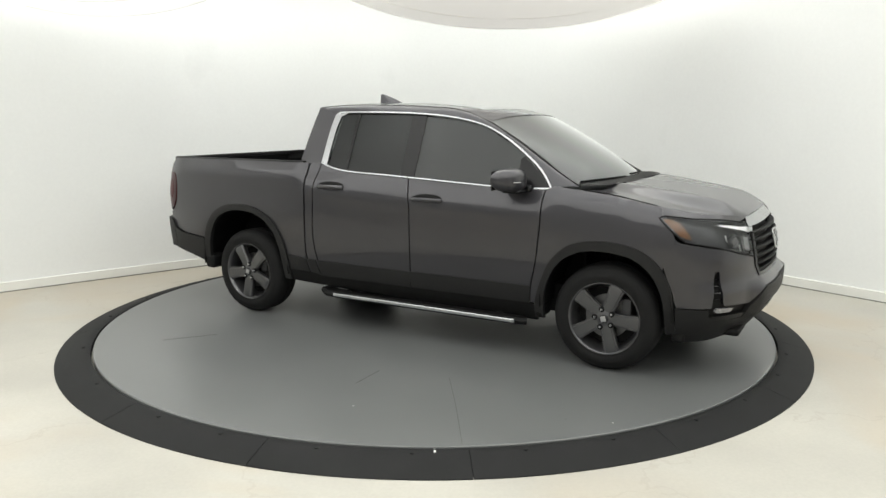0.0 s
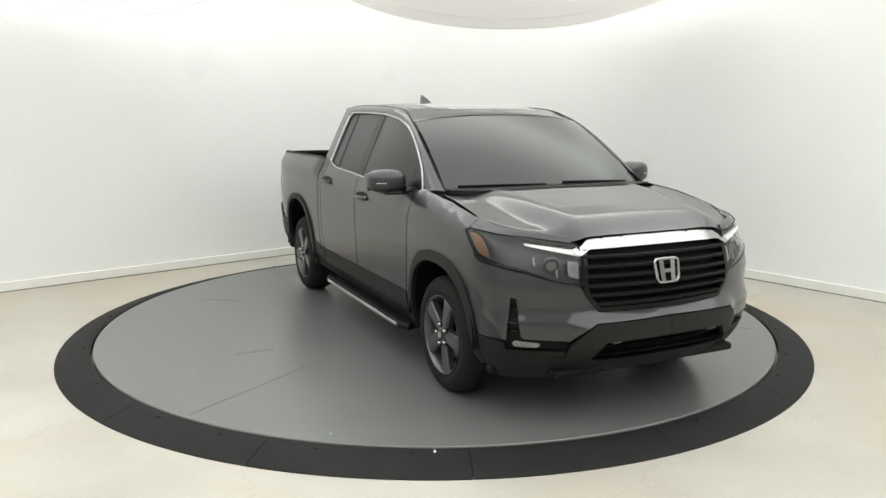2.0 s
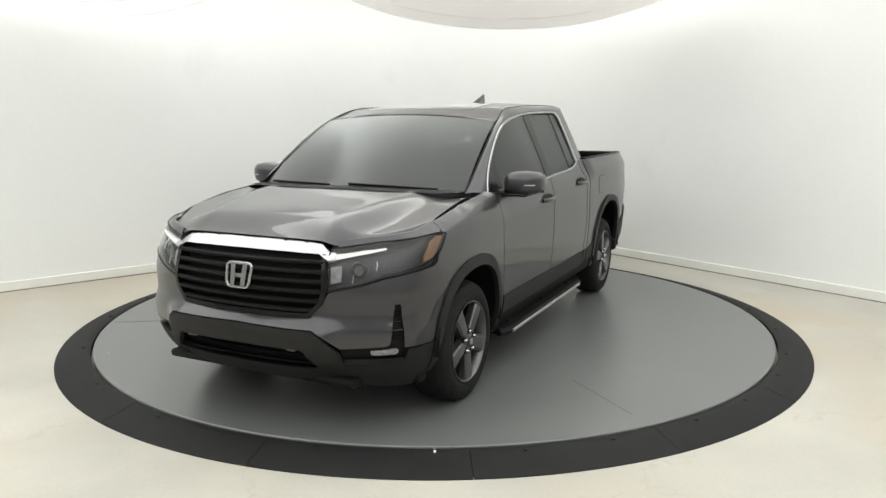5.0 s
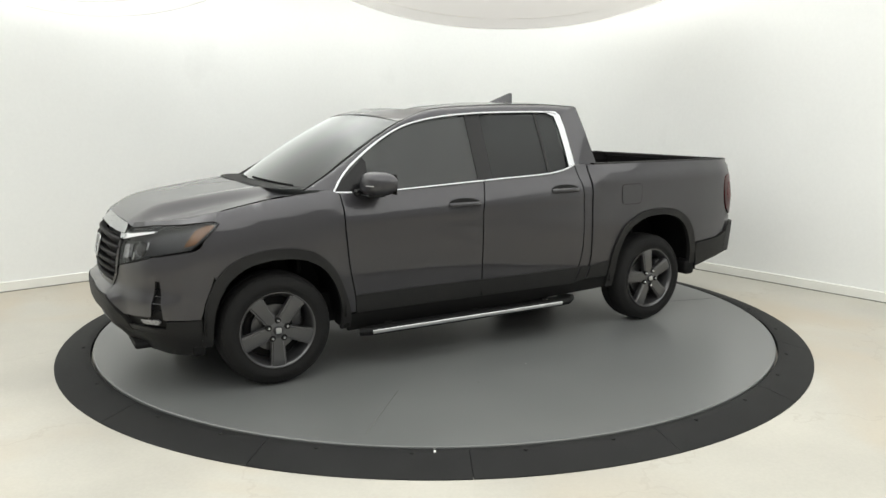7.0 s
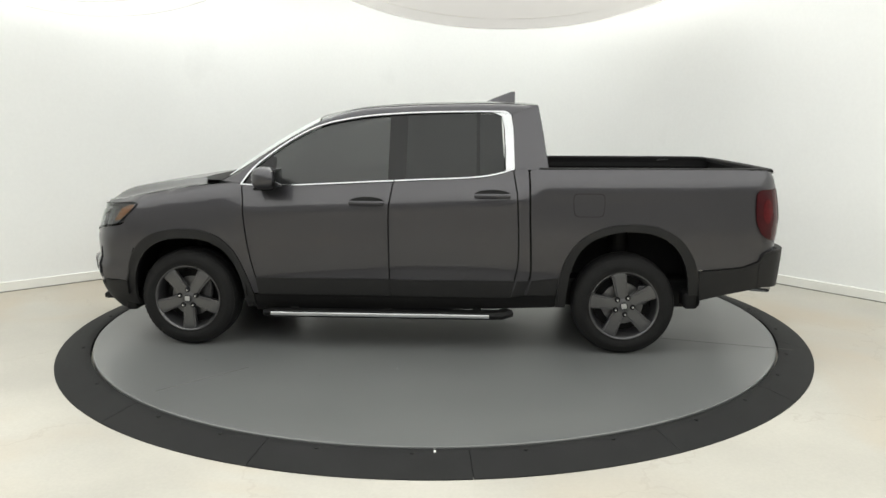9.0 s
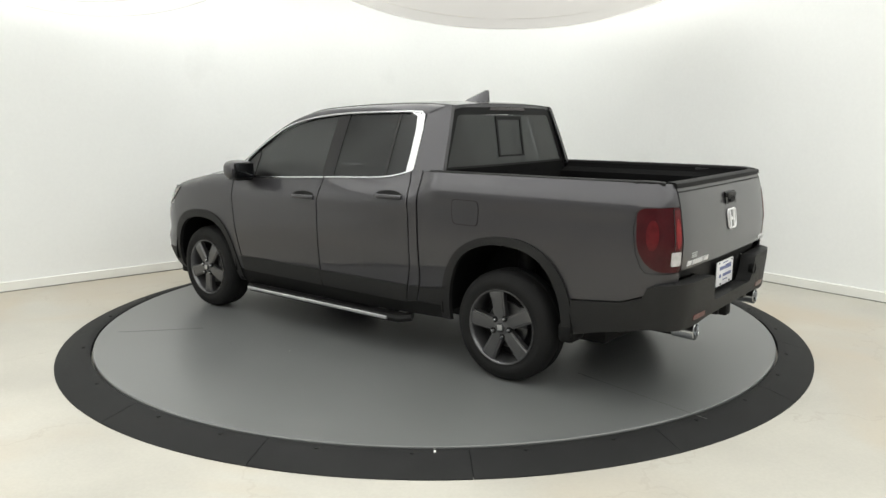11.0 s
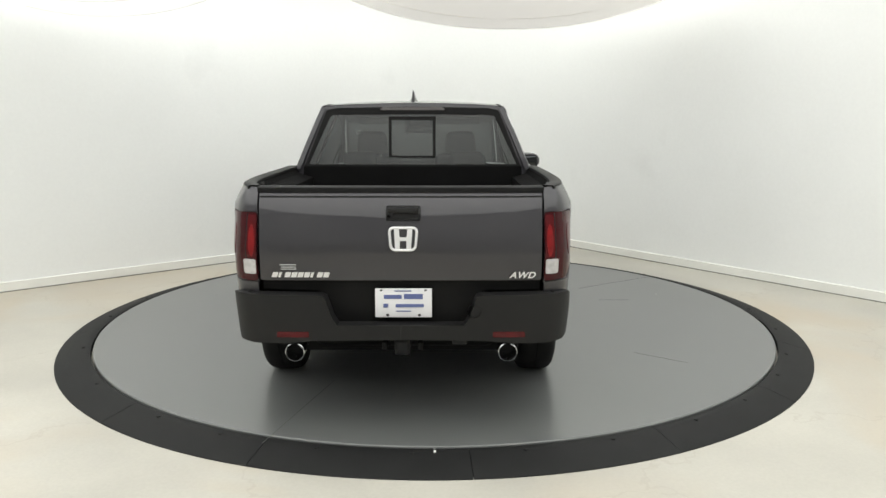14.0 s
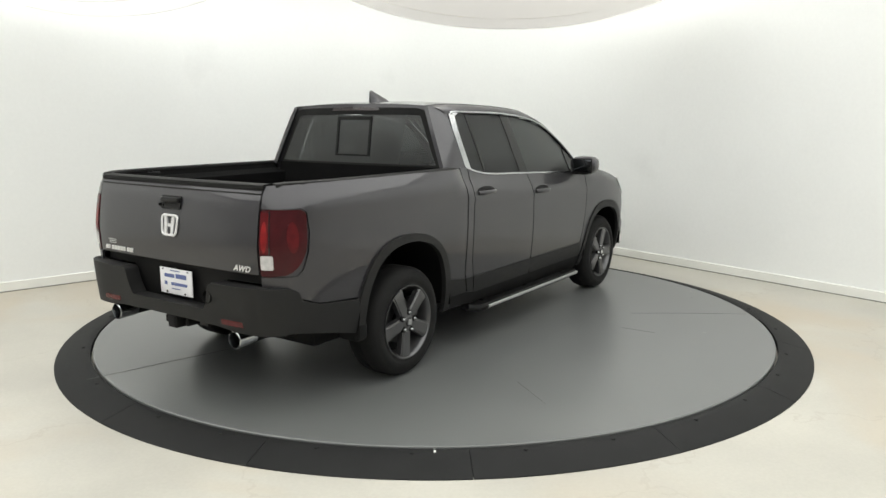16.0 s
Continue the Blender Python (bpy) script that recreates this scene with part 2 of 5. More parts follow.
def booth():
    """Square white booth whose far corner is rounded; grey near walls are added out of view."""
    floor = mesh("floor", [(-16, -18, ZF), (16, -18, ZF), (16, 9, ZF), (-16, 9, ZF)], [(0, 1, 2, 3)], M_FLOOR, smooth=False)
    tagged(floor, "cream sealed concrete floor with faint stains and cracks", "floor", kind="structure")
    # inner line of the two far walls with the rounded corner between them
    a, b = CORNER + DL * ROUND, CORNER + DR * ROUND
    arc = []
    for i in range(17):
        t = i / 16
        arc.append((1 - t) ** 2 * a + 2 * t * (1 - t) * CORNER + t * t * b)
    end_l, end_r = CORNER + DL * LEN, CORNER + DR * LEN
    back = end_l + DR * LEN

    def wall(name, line, label, paint):
        n = len(line)
        nor = []
        for i in range(n):
            d = (line[min(i + 1, n - 1)] - line[max(i - 1, 0)]).normalized()
            q = Vector((-d.y, d.x))
            if q.dot(line[i] - Vector((0, -3))) < 0:
                q = -q
            nor.append(q)
        vs, fs = [], []
        for p, q in zip(line, nor):
            o = p + q * 0.15
            vs += [(p.x, p.y, ZF), (p.x, p.y, WALL_H), (o.x, o.y, WALL_H), (o.x, o.y, ZF)]
        for i in range(n - 1):
            fs += [(i * 4 + k, i * 4 + (k + 1) % 4, i * 4 + 4 + (k + 1) % 4, i * 4 + 4 + k) for k in range(4)]
        fs += [(0, 1, 2, 3), tuple(range((n - 1) * 4, n * 4))]
        w = mesh(name, vs, fs, paint)
        tagged(w, label, "wall", kind="structure")
        return nor

    far = [end_l] + [CORNER + DL * (LEN - (LEN - ROUND) * i / 6) for i in range(1, 6)] + arc + \
          [CORNER + DR * (ROUND + (LEN - ROUND) * i / 6) for i in range(1, 6)] + [end_r]
    wall("wall_far", far, "smooth white painted booth wall with a rounded corner", M_WALL)
    # added near walls, never in view: their grey holds down side light
    wall("wall_near_left", [end_l, back], "plain grey wall added out of view to dim the side light", M_DARKWALL)
    wall("wall_near_right", [end_r, back], "plain grey wall added out of view to dim the side light", M_DARKWALL)
    # baseboard along the far walls
    line = [Vector((p.x, p.y, ZF + 0.05)) for p in far]
    base = sweep("baseboard", line, [(-0.022, -0.05), (-0.022, 0.034), (-0.016, 0.04), (-0.016, 0.047), (-0.006, 0.052), (0.012, 0.052), (0.022, 0.047), (0.022, -0.05)], (0, 0, 1), M_BASE)
    # grey strip drawn as the shadow line at the baseboard's foot
    gap = sweep("trim", [Vector((p.x, p.y, ZF + .004)) for p in far], [(-.025, -.004), (-.025, .006), (.025, .006), (.025, -.004)], (0, 0, 1), M_SHADE_LINE)
    tagged(gap, "thin grey strip for the shadow line under the baseboard", "trim", kind="structure")
    tagged(base, "low white painted baseboard at the foot of the wall", "baseboard", kind="structure")
    c = mesh("ceiling", [(-16, -18, WALL_H), (16, -18, WALL_H), (16, 9, WALL_H), (-16, 9, WALL_H),
                         (-16, -18, WALL_H + .1), (16, -18, WALL_H + .1), (16, 9, WALL_H + .1), (-16, 9, WALL_H + .1)],
             [(3, 2, 1, 0), (4, 5, 6, 7), (0, 1, 5, 4), (1, 2, 6, 5), (2, 3, 7, 6), (3, 0, 4, 7)], M_CEIL, smooth=False)
    tagged(c, "plain white painted ceiling", "ceiling", kind="structure")


def diffuser(cx, cy, zlow, rx, ry, depth, turn, cloth, label, group="overhead diffusers"):
    """A sagging fabric bowl with a hemmed rim, hung under the ceiling. Its cloth glows."""
    vs, fs = [], []
    n, k = 64, 14
    for j in range(k + 1):
        r = j / k
        for i in range(n):
            a = 2 * math.pi * i / n
            sag = depth * (1 - r ** 2.2)
            rip = 0.012 * r * math.sin(5 * a + 0.7) + 0.006 * r * math.sin(11 * a)
            x, y = rx * r * math.cos(a), ry * r * math.sin(a)
            vs.append((x, y, depth - sag + rip))
    for j in range(k):
        for i in range(n):
            q = (i + 1) % n
            fs.append((j * n + i, j * n + q, (j + 1) * n + q, (j + 1) * n + i))
    thing = tagged(new("overhead_diffuser"), label, "light diffuser", group)
    thing.matrix_basis = pose(cx, cy, zlow, 0, 0, turn)
    mesh("fabric", vs, fs, cloth, thing, "stretched white fabric with its own glow")
    rim = [Vector((rx * math.cos(2 * math.pi * i / n), ry * math.sin(2 * math.pi * i / n), depth + 0.012 * math.sin(10 * math.pi * i / n + .7))) for i in range(n)]
    sweep("hem", rim, ring_section(0.012, 0.012, 6), (0, 0, 1), cloth, thing, closed=True)
    for i in range(4):
        a = math.pi / 4 + i * math.pi / 2
        p = Vector((rx * math.cos(a), ry * math.sin(a), depth))
        sweep("cord", [p, Vector((p.x, p.y, WALL_H - zlow))], ring_section(0.004, 0.004, 5), (1, 0, 0), M_FABRIC, thing)
    for k2 in (-0.35, 0.1, 0.4):
        seam = []
        for i in range(25):
            x = rx * (-0.9 + 1.8 * i / 24)
            y = ry * k2
            r = math.hypot(x / rx, y / ry)
            if r < 0.97:
                seam.append(Vector((x, y, depth * r ** 2.2 - 0.003)))
        sweep("seam", seam, ring_section(0.005, 0.003, 6), (0, 0, 1), M_BASE, thing)
    return thing


def softbox(cx, cy, sx, sy, z):
    """Large overhead light box: frame and glowing front."""
    thing = tagged(new("overhead_softbox"), "large glowing white overhead light box under the ceiling", "studio light", "overhead softboxes")
    thing.matrix_basis = pose(cx, cy, z, 0, 0, 38.6)
    bm = bmesh.new()
    for x, y, w, h in ((0, sy / 2, sx, .02), (0, -sy / 2, sx, .02), (sx / 2, 0, .02, sy), (-sx / 2, 0, .02, sy)):
        rbox((x, y, 0.1), (w, h, 0.19), 0.004, bm=bm)
    part("frame", bm, M_BASE, thing)
    mesh("front", [(-sx / 2, -sy / 2, 0), (-sx / 2, sy / 2, 0), (sx / 2, sy / 2, 0), (sx / 2, -sy / 2, 0)], [(0, 1, 2, 3)], M_SOFTBOX, thing, "glowing diffuser front", smooth=False)
    for x in (-sx / 2, sx / 2):
        for y in (-sy / 2, sy / 2):
            sweep("hanger", [Vector((x * .95, y * .95, .2)), Vector((x * .95, y * .95, WALL_H - z))], ring_section(.008, .008, 6), (1, 0, 0), M_BASE, thing)


booth()
for _u in (1.5, 4.0, 6.5, 9.0, 11.5):
    for _v in (1.5, 4.0, 6.5, 9.0, 11.5):
        _c = CORNER + DL * _u + DR * _v
        softbox(_c.x, _c.y, 2.495, 2.475, 3.5)
diffuser(0.77, 1.6, 2.594, 1.96, 1.1, 0.43, -4, M_FABRIC, "sagging cream fabric light diffuser with a faint added glow, hung under the ceiling")
diffuser(-2.83, 0.2, 2.54, 1.4, 1.2, 0.45, 10, M_FABRIC_LIT, "white sagging fabric diffuser with a stronger added glow, hung under the ceiling")

# ---------------------------------------------------------------- turntable
R_DISC, R_RING = 2.748, 2.99


def turntable():
    disc = tagged(new("turntable"), "grey painted round turntable platform with scuffs", "turntable")
    prof = [(0, -0.05), (R_DISC - 0.012, -0.05), (R_DISC - 0.012, -0.006), (R_DISC - 0.018, 0.0), (R_DISC * 0.6, 0.0), (0, 0)]
    turned("deck", prof, 160, "z", (0, 0, 0), M_DISC, disc)
    rnd = random.Random(4)

    def mark(name, pts, w, material):
        sweep(name, [Vector((x, y, 0.0015)) for x, y in curve_pts(pts, 0.06)], [(-w * .6, -.001), (w * .6, -.001), (w * .4, .0002), (-w * .4, .0002)], (0, 0, 1), material, disc)
    for pts, w in SCRATCHES:
        mark("scratch", pts, w, M_SCRATCH)
    for i in range(9):
        a, r = rnd.uniform(0, 6.28), rnd.uniform(1.4, 2.69)
        s = rnd.uniform(0.003, 0.006)
        bm = bmesh.new()
        rim = [bm.verts.new((r * math.cos(a) + s * rnd.uniform(.6, 1.7) * math.cos(k), r * math.sin(a) + s * rnd.uniform(.5, 1.2) * math.sin(k), .0006)) for k in np.linspace(0, 5.5, 8)]
        mid = bm.verts.new((r * math.cos(a), r * math.sin(a), .0022))
        for k in range(8):
            bm.faces.new((rim[k], rim[(k + 1) % 8], mid))
        part("chip", bm, M_CHIP if i % 4 == 0 else M_SCRATCH, disc)
    return disc


def ramp():
    """Rubber ramp ring in twelve sections with bolts."""
    ring = tagged(new("ramp_ring"), "black rubber ramp ring in bolted sections round the turntable", "ramp")
    cuts = RAMP_CUTS
    bolt_v, bolt_f = lathe([(0, 0.006), (0.011, 0.006), (0.013, 0.002), (0.013, -0.004)], 10, "z")
    bolt_me = None
    for a0, a1 in zip(cuts, cuts[1:] + [cuts[0] + 360]):
        vs, fs = [], []
        n = max(6, int((a1 - a0) / 2))
        sec = [(R_DISC + 0.004, -0.05), (R_DISC + 0.004, -0.006), (R_DISC + 0.012, -0.002), (R_DISC + 0.06, -0.006), (R_RING - 0.012, ZF + 0.012), (R_RING, ZF + 0.006), (R_RING, ZF)]
        for i in range(n + 1):
            a = radians(a0 + 0.035 + (a1 - a0 - 0.07) * i / n)
            vs += [(r * math.cos(a), r * math.sin(a), z) for r, z in sec]
        k = len(sec)
        for i in range(n):
            fs += [(i * k + q, i * k + q + 1, i * k + k + q + 1, i * k + k + q) for q in range(k - 1)]
        fs += [tuple(range(k)), tuple(range(n * k, n * k + k))]
        bm = bmesh.new()
        bv = [bm.verts.new(v) for v in vs]
        for f in fs:
            bm.faces.new([bv[i] for i in f])
        part("ramp_section", bm, M_RUBBER, ring)
        for q in (0.27, 0.73):
            a = radians(a0 + (a1 - a0) * q)
            r = R_DISC + 0.055
            if bolt_me is None:
                o = mesh("bolt", bolt_v, bolt_f, M_RUBBER, ring)
                bolt_me = o.data
            else:
                o = new("bolt", bolt_me)
                o.parent = ring
            o.location = (r * math.cos(a), r * math.sin(a), -0.006)
    # near-black ring below, so the section joints show dark
    turned("joint_base", [(R_DISC + .006, -.052), (R_DISC + .006, -.012), (R_DISC + .06, -.016), (R_RING - .03, ZF + .004), (R_RING - .03, ZF)], 120, "z", (0, 0, 0), M_GAP_SHADE, ring)
    part("pale_chip", rbox((-0.007, -2.775, -0.006), (0.012, 0.045, 0.006), 0.002, 1), M_CHIP, ring)
    return ring


RAMP_CUTS = [10, 45, 84, 121, 160, 190, 229.7, 251.2, 273.5, 295.6, 318.0, 341]
SCRATCHES = [([(1.15, 1.57), (1.35, 1.80), (1.58, 2.06)], 0.004), ([(-1.75, .645), (-2.2, .76), (-2.70, .885)], 0.0035), ([(.935, -1.425), (1.2, -1.82), (1.48, -2.26)], 0.003), ([(.46, -1.80), (.45, -1.53)], 0.005), ([(-1.39, -1.77), (-1.15, -1.45)], 0.003)]
TURNTABLE = turntable()
ramp()

# ---------------------------------------------------------------- pickup truck: skin
TRUCK = tagged(new("pickup_truck"), "dark grey crew cab pickup truck with chrome trim on the turntable", "pickup truck")
PLAN = np.array([(2.50, 0), (2.496, .2), (2.475, .4), (2.435, .55), (2.375, .70), (2.30, .825), (2.20, .910), (2.05, .960), (1.86, .981), (1.6, .988), (1.1, .980),
                 (.5, .978), (0, .98), (-.6, .98), (-1.2, .98), (-1.7, .98), (-2.08, .972), (-2.28, .956), (-2.42, .936), (-2.53, .910), (-2.605, .878), (-2.652, .818), (-2.675, .74),
                 (-2.685, .6), (-2.69, .3), (-2.692, 0)])
PL = np.array(curve_pts(PLAN, 0.012))
SS = np.concatenate([[0], np.cumsum(np.hypot(*np.diff(PL, axis=0).T))])
_t = np.gradient(PL, axis=0)
_t /= np.hypot(_t[:, 0], _t[:, 1])[:, None]
PN = np.stack([-_t[:, 1], _t[:, 0]], 1)
PN *= np.where((PN * np.stack([PL[:, 0], PL[:, 1]], 1)).sum(1) < 0, -1, 1)[:, None]
IX = np.argmax(PL[:, 1])


def sx(x):
    """Arc length along the plan line at that x, on the side."""
    return float(np.interp(-x, -PL[:, 0], SS))


def fy(y):
    """Arc length at that y on the front."""
    return float(np.interp(y, PL[:IX, 1], SS[:IX]))


def ry(y):
    """Arc length at that y on the rear."""
    a = PL[IX:][::-1]
    return float(np.interp(y, a[:, 1], SS[IX:][::-1]))


SOFTENED = {}


def tab(z, *zd):
    """A softened table: values between points, with the corners rounded off."""
    if zd not in SOFTENED:
        xs = np.arange(zd[0] - .1, zd[-2] + .1, .003)
        k = np.hanning(15)
        SOFTENED[zd] = (xs[7:-7], np.convolve(np.interp(xs, zd[0::2], zd[1::2]), k / k.sum(), "valid"))
    return float(np.interp(z, *SOFTENED[zd]))


def stab(x, xs, ys, wide=.10):
    key = (tuple(xs), tuple(ys), wide)
    if key not in SOFTENED:
        g = np.arange(xs[0] - .3, xs[-1] + .3, .004)
        v = np.interp(g, xs, ys)
        v = np.where(g < xs[0], ys[0] + (g - xs[0]) * (ys[1] - ys[0]) / (xs[1] - xs[0]), v)
        v = np.where(g > xs[-1], ys[-1] + (g - xs[-1]) * (ys[-1] - ys[-2]) / (xs[-1] - xs[-2]), v)
        n = int(wide / .004) | 1
        k = np.hanning(n + 2)[1:-1]
        SOFTENED[key] = (g[n // 2: len(g) - n // 2], np.convolve(v, k / k.sum(), "valid"))
    return float(np.interp(x, *SOFTENED[key]))


def smooth01(t):
    t = min(1.0, max(0.0, t))
    return t * t * (3 - 2 * t)


HOOD_EDGE = ((1.0, 1.235), (1.3, 1.215), (1.6, 1.185), (1.9, 1.128), (2.1, 1.085), (2.3, 1.055), (2.5, 1.045))


def hood_edge(x):
    return stab(x, [h[0] for h in HOOD_EDGE], [h[1] for h in HOOD_EDGE], .2)


def inset(s, z):
    x, y = np.interp(s, SS, PL[:, 0]), np.interp(s, SS, PL[:, 1])
    zz = z + .045 * min(1, max(-1, x)) * smooth01((z - .80) / .2) * smooth01((1.25 - z) / .08)
    door = tab(zz, .25, .12, .30, .085, .36, .058, .45, .036, .55, .024, .7, .012, .85, .005, .95, .006, 1.03, .006, 1.07, 0, 1.10, .009, 1.14, .022, 1.2, .045, 1.25, .066, 1.33, .095)
    bed = tab(z, .25, .10, .36, .055, .45, .036, .55, .024, .7, .012, .85, .002, .95, .003, 1.05, .005, 1.15, .006, 1.195, 0, 1.23, .010, 1.31, .052, 1.335, .066)
    he = hood_edge(x) - z
    fender = max(tab(he, -.1, .26, 0, .110, .012, .075, .03, .046, .06, .026, .13, .011, .2, .003, .3, 0), tab(z, .25, .12, .36, .05, .5, .02, .7, .006, .85, 0))
    front = tab(z, .22, .16, .28, .10, .34, .055, .42, .015, .5, -.012, .60, -.018, .625, -.006, .66, .006, .8, .002, .91, .028, .97, .05, 1.05, .085, 1.1, .14)
    rear = tab(z, .3, .12, .5, .03, .7, .012, .83, .006, .9, 0, 1.0, -.003, 1.1, .010, 1.2, .026, 1.27, .044, 1.305, .062, 1.335, .085)
    if x > 1.0:
        w = smooth01((2.32 - x) / .3)
        d = (1 - w) * front + w * fender
        d -= .044 * smooth01((.62 - y) / .14) * smooth01((z - .34) / .08) * smooth01((.626 - z) / .02)
        w2 = smooth01((1.3 - x) / .3)
        return (1 - w2) * d + w2 * door
    if x > -1.1:
        w = smooth01((-.85 - x) / .2)
        return (1 - w) * door + w * bed
    w = smooth01((-2.40 - x) / .24)
    return (1 - w) * bed + w * rear


def skin(s, z, off=0.0):
    d = inset(s, z) - off
    i = (np.interp(s, SS, PL[:, 0]), np.interp(s, SS, PL[:, 1]))
    n = (np.interp(s, SS, PN[:, 0]), np.interp(s, SS, PN[:, 1]))
    return (i[0] - n[0] * d, i[1] - n[1] * d, z)


def green(x, z, off=0.0):
    """The leaning side of the cab's upper half."""
    h = z - 1.246
    y = .914 - .42 * h - .05 * h * abs(h) - .052 * (max(0, x - .2) / .95) ** 2 - .03 * (max(0, -.6 - x) / .45) ** 2 + off
    return (x, y, z + off * .4)


def inside(poly, p):
    c, j = False, len(poly) - 1
    for i in range(len(poly)):
        a, b = poly[i], poly[j]
        if (a[1] > p[1]) != (b[1] > p[1]) and p[0] < (b[0] - a[0]) * (p[1] - a[1]) / (b[1] - a[1]) + a[0]:
            c = not c
        j = i
    return c


def dense(poly, step=0.03):
    out = []
    for a, b in zip(poly, poly[1:] + poly[:1]):
        n = max(1, int(math.hypot(b[0] - a[0], b[1] - a[1]) / step + .5))
        out += [(a[0] + (b[0] - a[0]) * k / n, a[1] + (b[1] - a[1]) * k / n) for k in range(n)]
    return out


def rounded(poly, r=0.02, n=3):
    """Rounds the corners of a 2D outline."""
    out = []
    m = len(poly)
    for i in range(m):
        a, b, c = (np.array(poly[(i + k) % m], float) for k in (-1, 0, 1))
        la, lc = np.linalg.norm(a - b), np.linalg.norm(c - b)
        q = min(r, .45 * la, .45 * lc)
        p0, p1 = b + (a - b) / la * q, b + (c - b) / lc * q
        for k in range(n + 1):
            t = k / n
            out.append(tuple((1 - t) ** 2 * p0 + 2 * t * (1 - t) * b + t * t * p1))
    return out


from mathutils import geometry


def panel(name, poly, surf, material, parent, sgn=1, off=0.0, thick=0.014, step=0.045, label="", out=None):
    """A sheet with thickness: a 2D outline laid on a surface."""
    poly = [(float(a), float(b)) for a, b in poly]
    edge = dense(poly, step * .7)
    n = len(edge)
    a0, a1 = min(p[0] for p in edge), max(p[0] for p in edge)
    b0, b1 = min(p[1] for p in edge), max(p[1] for p in edge)
    pts = [Vector(p) for p in edge]
    E = np.array(edge)
    for i in range(int((a1 - a0) / step) + 1):
        for j in range(int((b1 - b0) / step) + 1):
            p = (a0 + (i + .5) * step, b0 + (j + .5) * step)
            if inside(edge, p) and np.min(np.hypot(E[:, 0] - p[0], E[:, 1] - p[1])) > step * .45:
                pts.append(Vector(p))
    v2, _, tris, *_ = geometry.delaunay_2d_cdt(pts, [(i, (i + 1) % n) for i in range(n)], [], 0, 1e-6)
    tris = [t for t in tris if inside(edge, ((v2[t[0]][0] + v2[t[1]][0] + v2[t[2]][0]) / 3, (v2[t[0]][1] + v2[t[1]][1] + v2[t[2]][1]) / 3))]
    top = [Vector(surf(p[0], p[1], off)) for p in v2]
    # turn all faces outward
    tot = 0.0
    for t in tris[:: max(1, len(tris) // 60)]:
        nn = (top[t[1]] - top[t[0]]).cross(top[t[2]] - top[t[0]])
        p = v2[t[0]]
        tot += nn.dot(Vector(surf(p[0], p[1], off + .02)) - top[t[0]])
    if tot < 0:
        tris = [tuple(reversed(t)) for t in tris]
    vs, fs = list(top), [tuple(t) for t in tris]
    m = len(vs)
    ea, eb = [Vector(surf(p[0], p[1], off)) for p in edge], [Vector(surf(p[0], p[1], off - thick)) for p in edge]
    vs += ea + eb
    area = sum(p[0] * q[1] - q[0] * p[1] for p, q in zip(edge, edge[1:] + edge[:1]))
    for i in range(n):
        j = (i + 1) % n
        fs.append((m + i, m + n + i, m + n + j, m + j) if (area > 0) == (tot > 0) else (m + j, m + n + j, m + n + i, m + i))
    if sgn < 0:
        vs = [Vector((v.x, -v.y, v.z)) for v in vs]
        fs = [tuple(reversed(f)) for f in fs]
    return mesh(name, vs, fs, material, parent, label, sharp=50)


def side(poly):
    return [(sx(x), z) for x, z in poly]


def grid(name, fn, nu, nv, material, parent, label="", flip=False, thick=0.0, sharp=40):
    """A patch fn(u, v) -> point, u and v from 0 to 1."""
    vs = [fn(i / nu, j / nv) for i in range(nu + 1) for j in range(nv + 1)]
    fs = [(i * (nv + 1) + j, (i + 1) * (nv + 1) + j, (i + 1) * (nv + 1) + j + 1, i * (nv + 1) + j + 1) for i in range(nu) for j in range(nv)]
    # faces look away from the middle of the truck
    tot = 0.0
    for f in fs:
        p = [Vector(vs[k]) for k in f]
        tot += (p[2] - p[0]).cross(p[3] - p[1]).dot((p[0] + p[2]) / 2 - Vector((0, 0, .8)))
    if tot < 0:
        fs = [tuple(reversed(f)) for f in fs]
    return mesh(name, vs, fs, material, parent, label, sharp=sharp)


def poly2(pts, step=.03):
    return [tuple(p) for p in curve_pts(pts, step)]


ARCH_F = poly2([(2.062, .30), (2.045, .45), (2.03, .57), (1.985, .69), (1.914, .785), (1.81, .85), (1.69, .88), (1.567, .887), (1.44, .875), (1.322, .83), (1.215, .725), (1.145, .58), (1.095, .42), (1.085, .30)])
ARCH_FI = poly2([(1.995, .30), (1.985, .45), (1.96, .57), (1.90, .69), (1.80, .775), (1.68, .812), (1.56, .82), (1.43, .805), (1.30, .74), (1.215, .63), (1.165, .48), (1.15, .30)])
ARCH_R = poly2([(-1.112, .34), (-1.122, .47), (-1.15, .62), (-1.19, .72), (-1.252, .811), (-1.33, .875), (-1.44, .925), (-1.55, .946), (-1.65, .95), (-1.75, .943), (-1.85, .908), (-1.94, .852), (-2.005, .774), (-2.05, .69), (-2.088, .56), (-2.098, .44)])
ARCH_R = [(x - .016 * smooth01((-1.6 - x) / .2), z) for x, z in ARCH_R]
ARCH_RI = poly2([(-1.182, .34), (-1.19, .47), (-1.215, .62), (-1.275, .755), (-1.37, .84), (-1.49, .885), (-1.62, .899), (-1.76, .885), (-1.875, .835), (-1.962, .745), (-2.02, .60), (-2.04, .44)])
DOOR_F = poly2([(1.150, 1.20), (1.136, 1.10), (1.133, .984), (1.105, .722), (1.06, .508), (1.052, .41)])
DOOR_M = poly2([(.046, 1.236), (.068, 1.12), (.08, 1.02), (.082, .75), (.077, .43), (.076, .41)])
DOOR_R = poly2([(-.800, 1.318), (-.818, 1.22), (-.832, 1.11), (-.845, .717), (-.815, .53), (-.78, .41)])
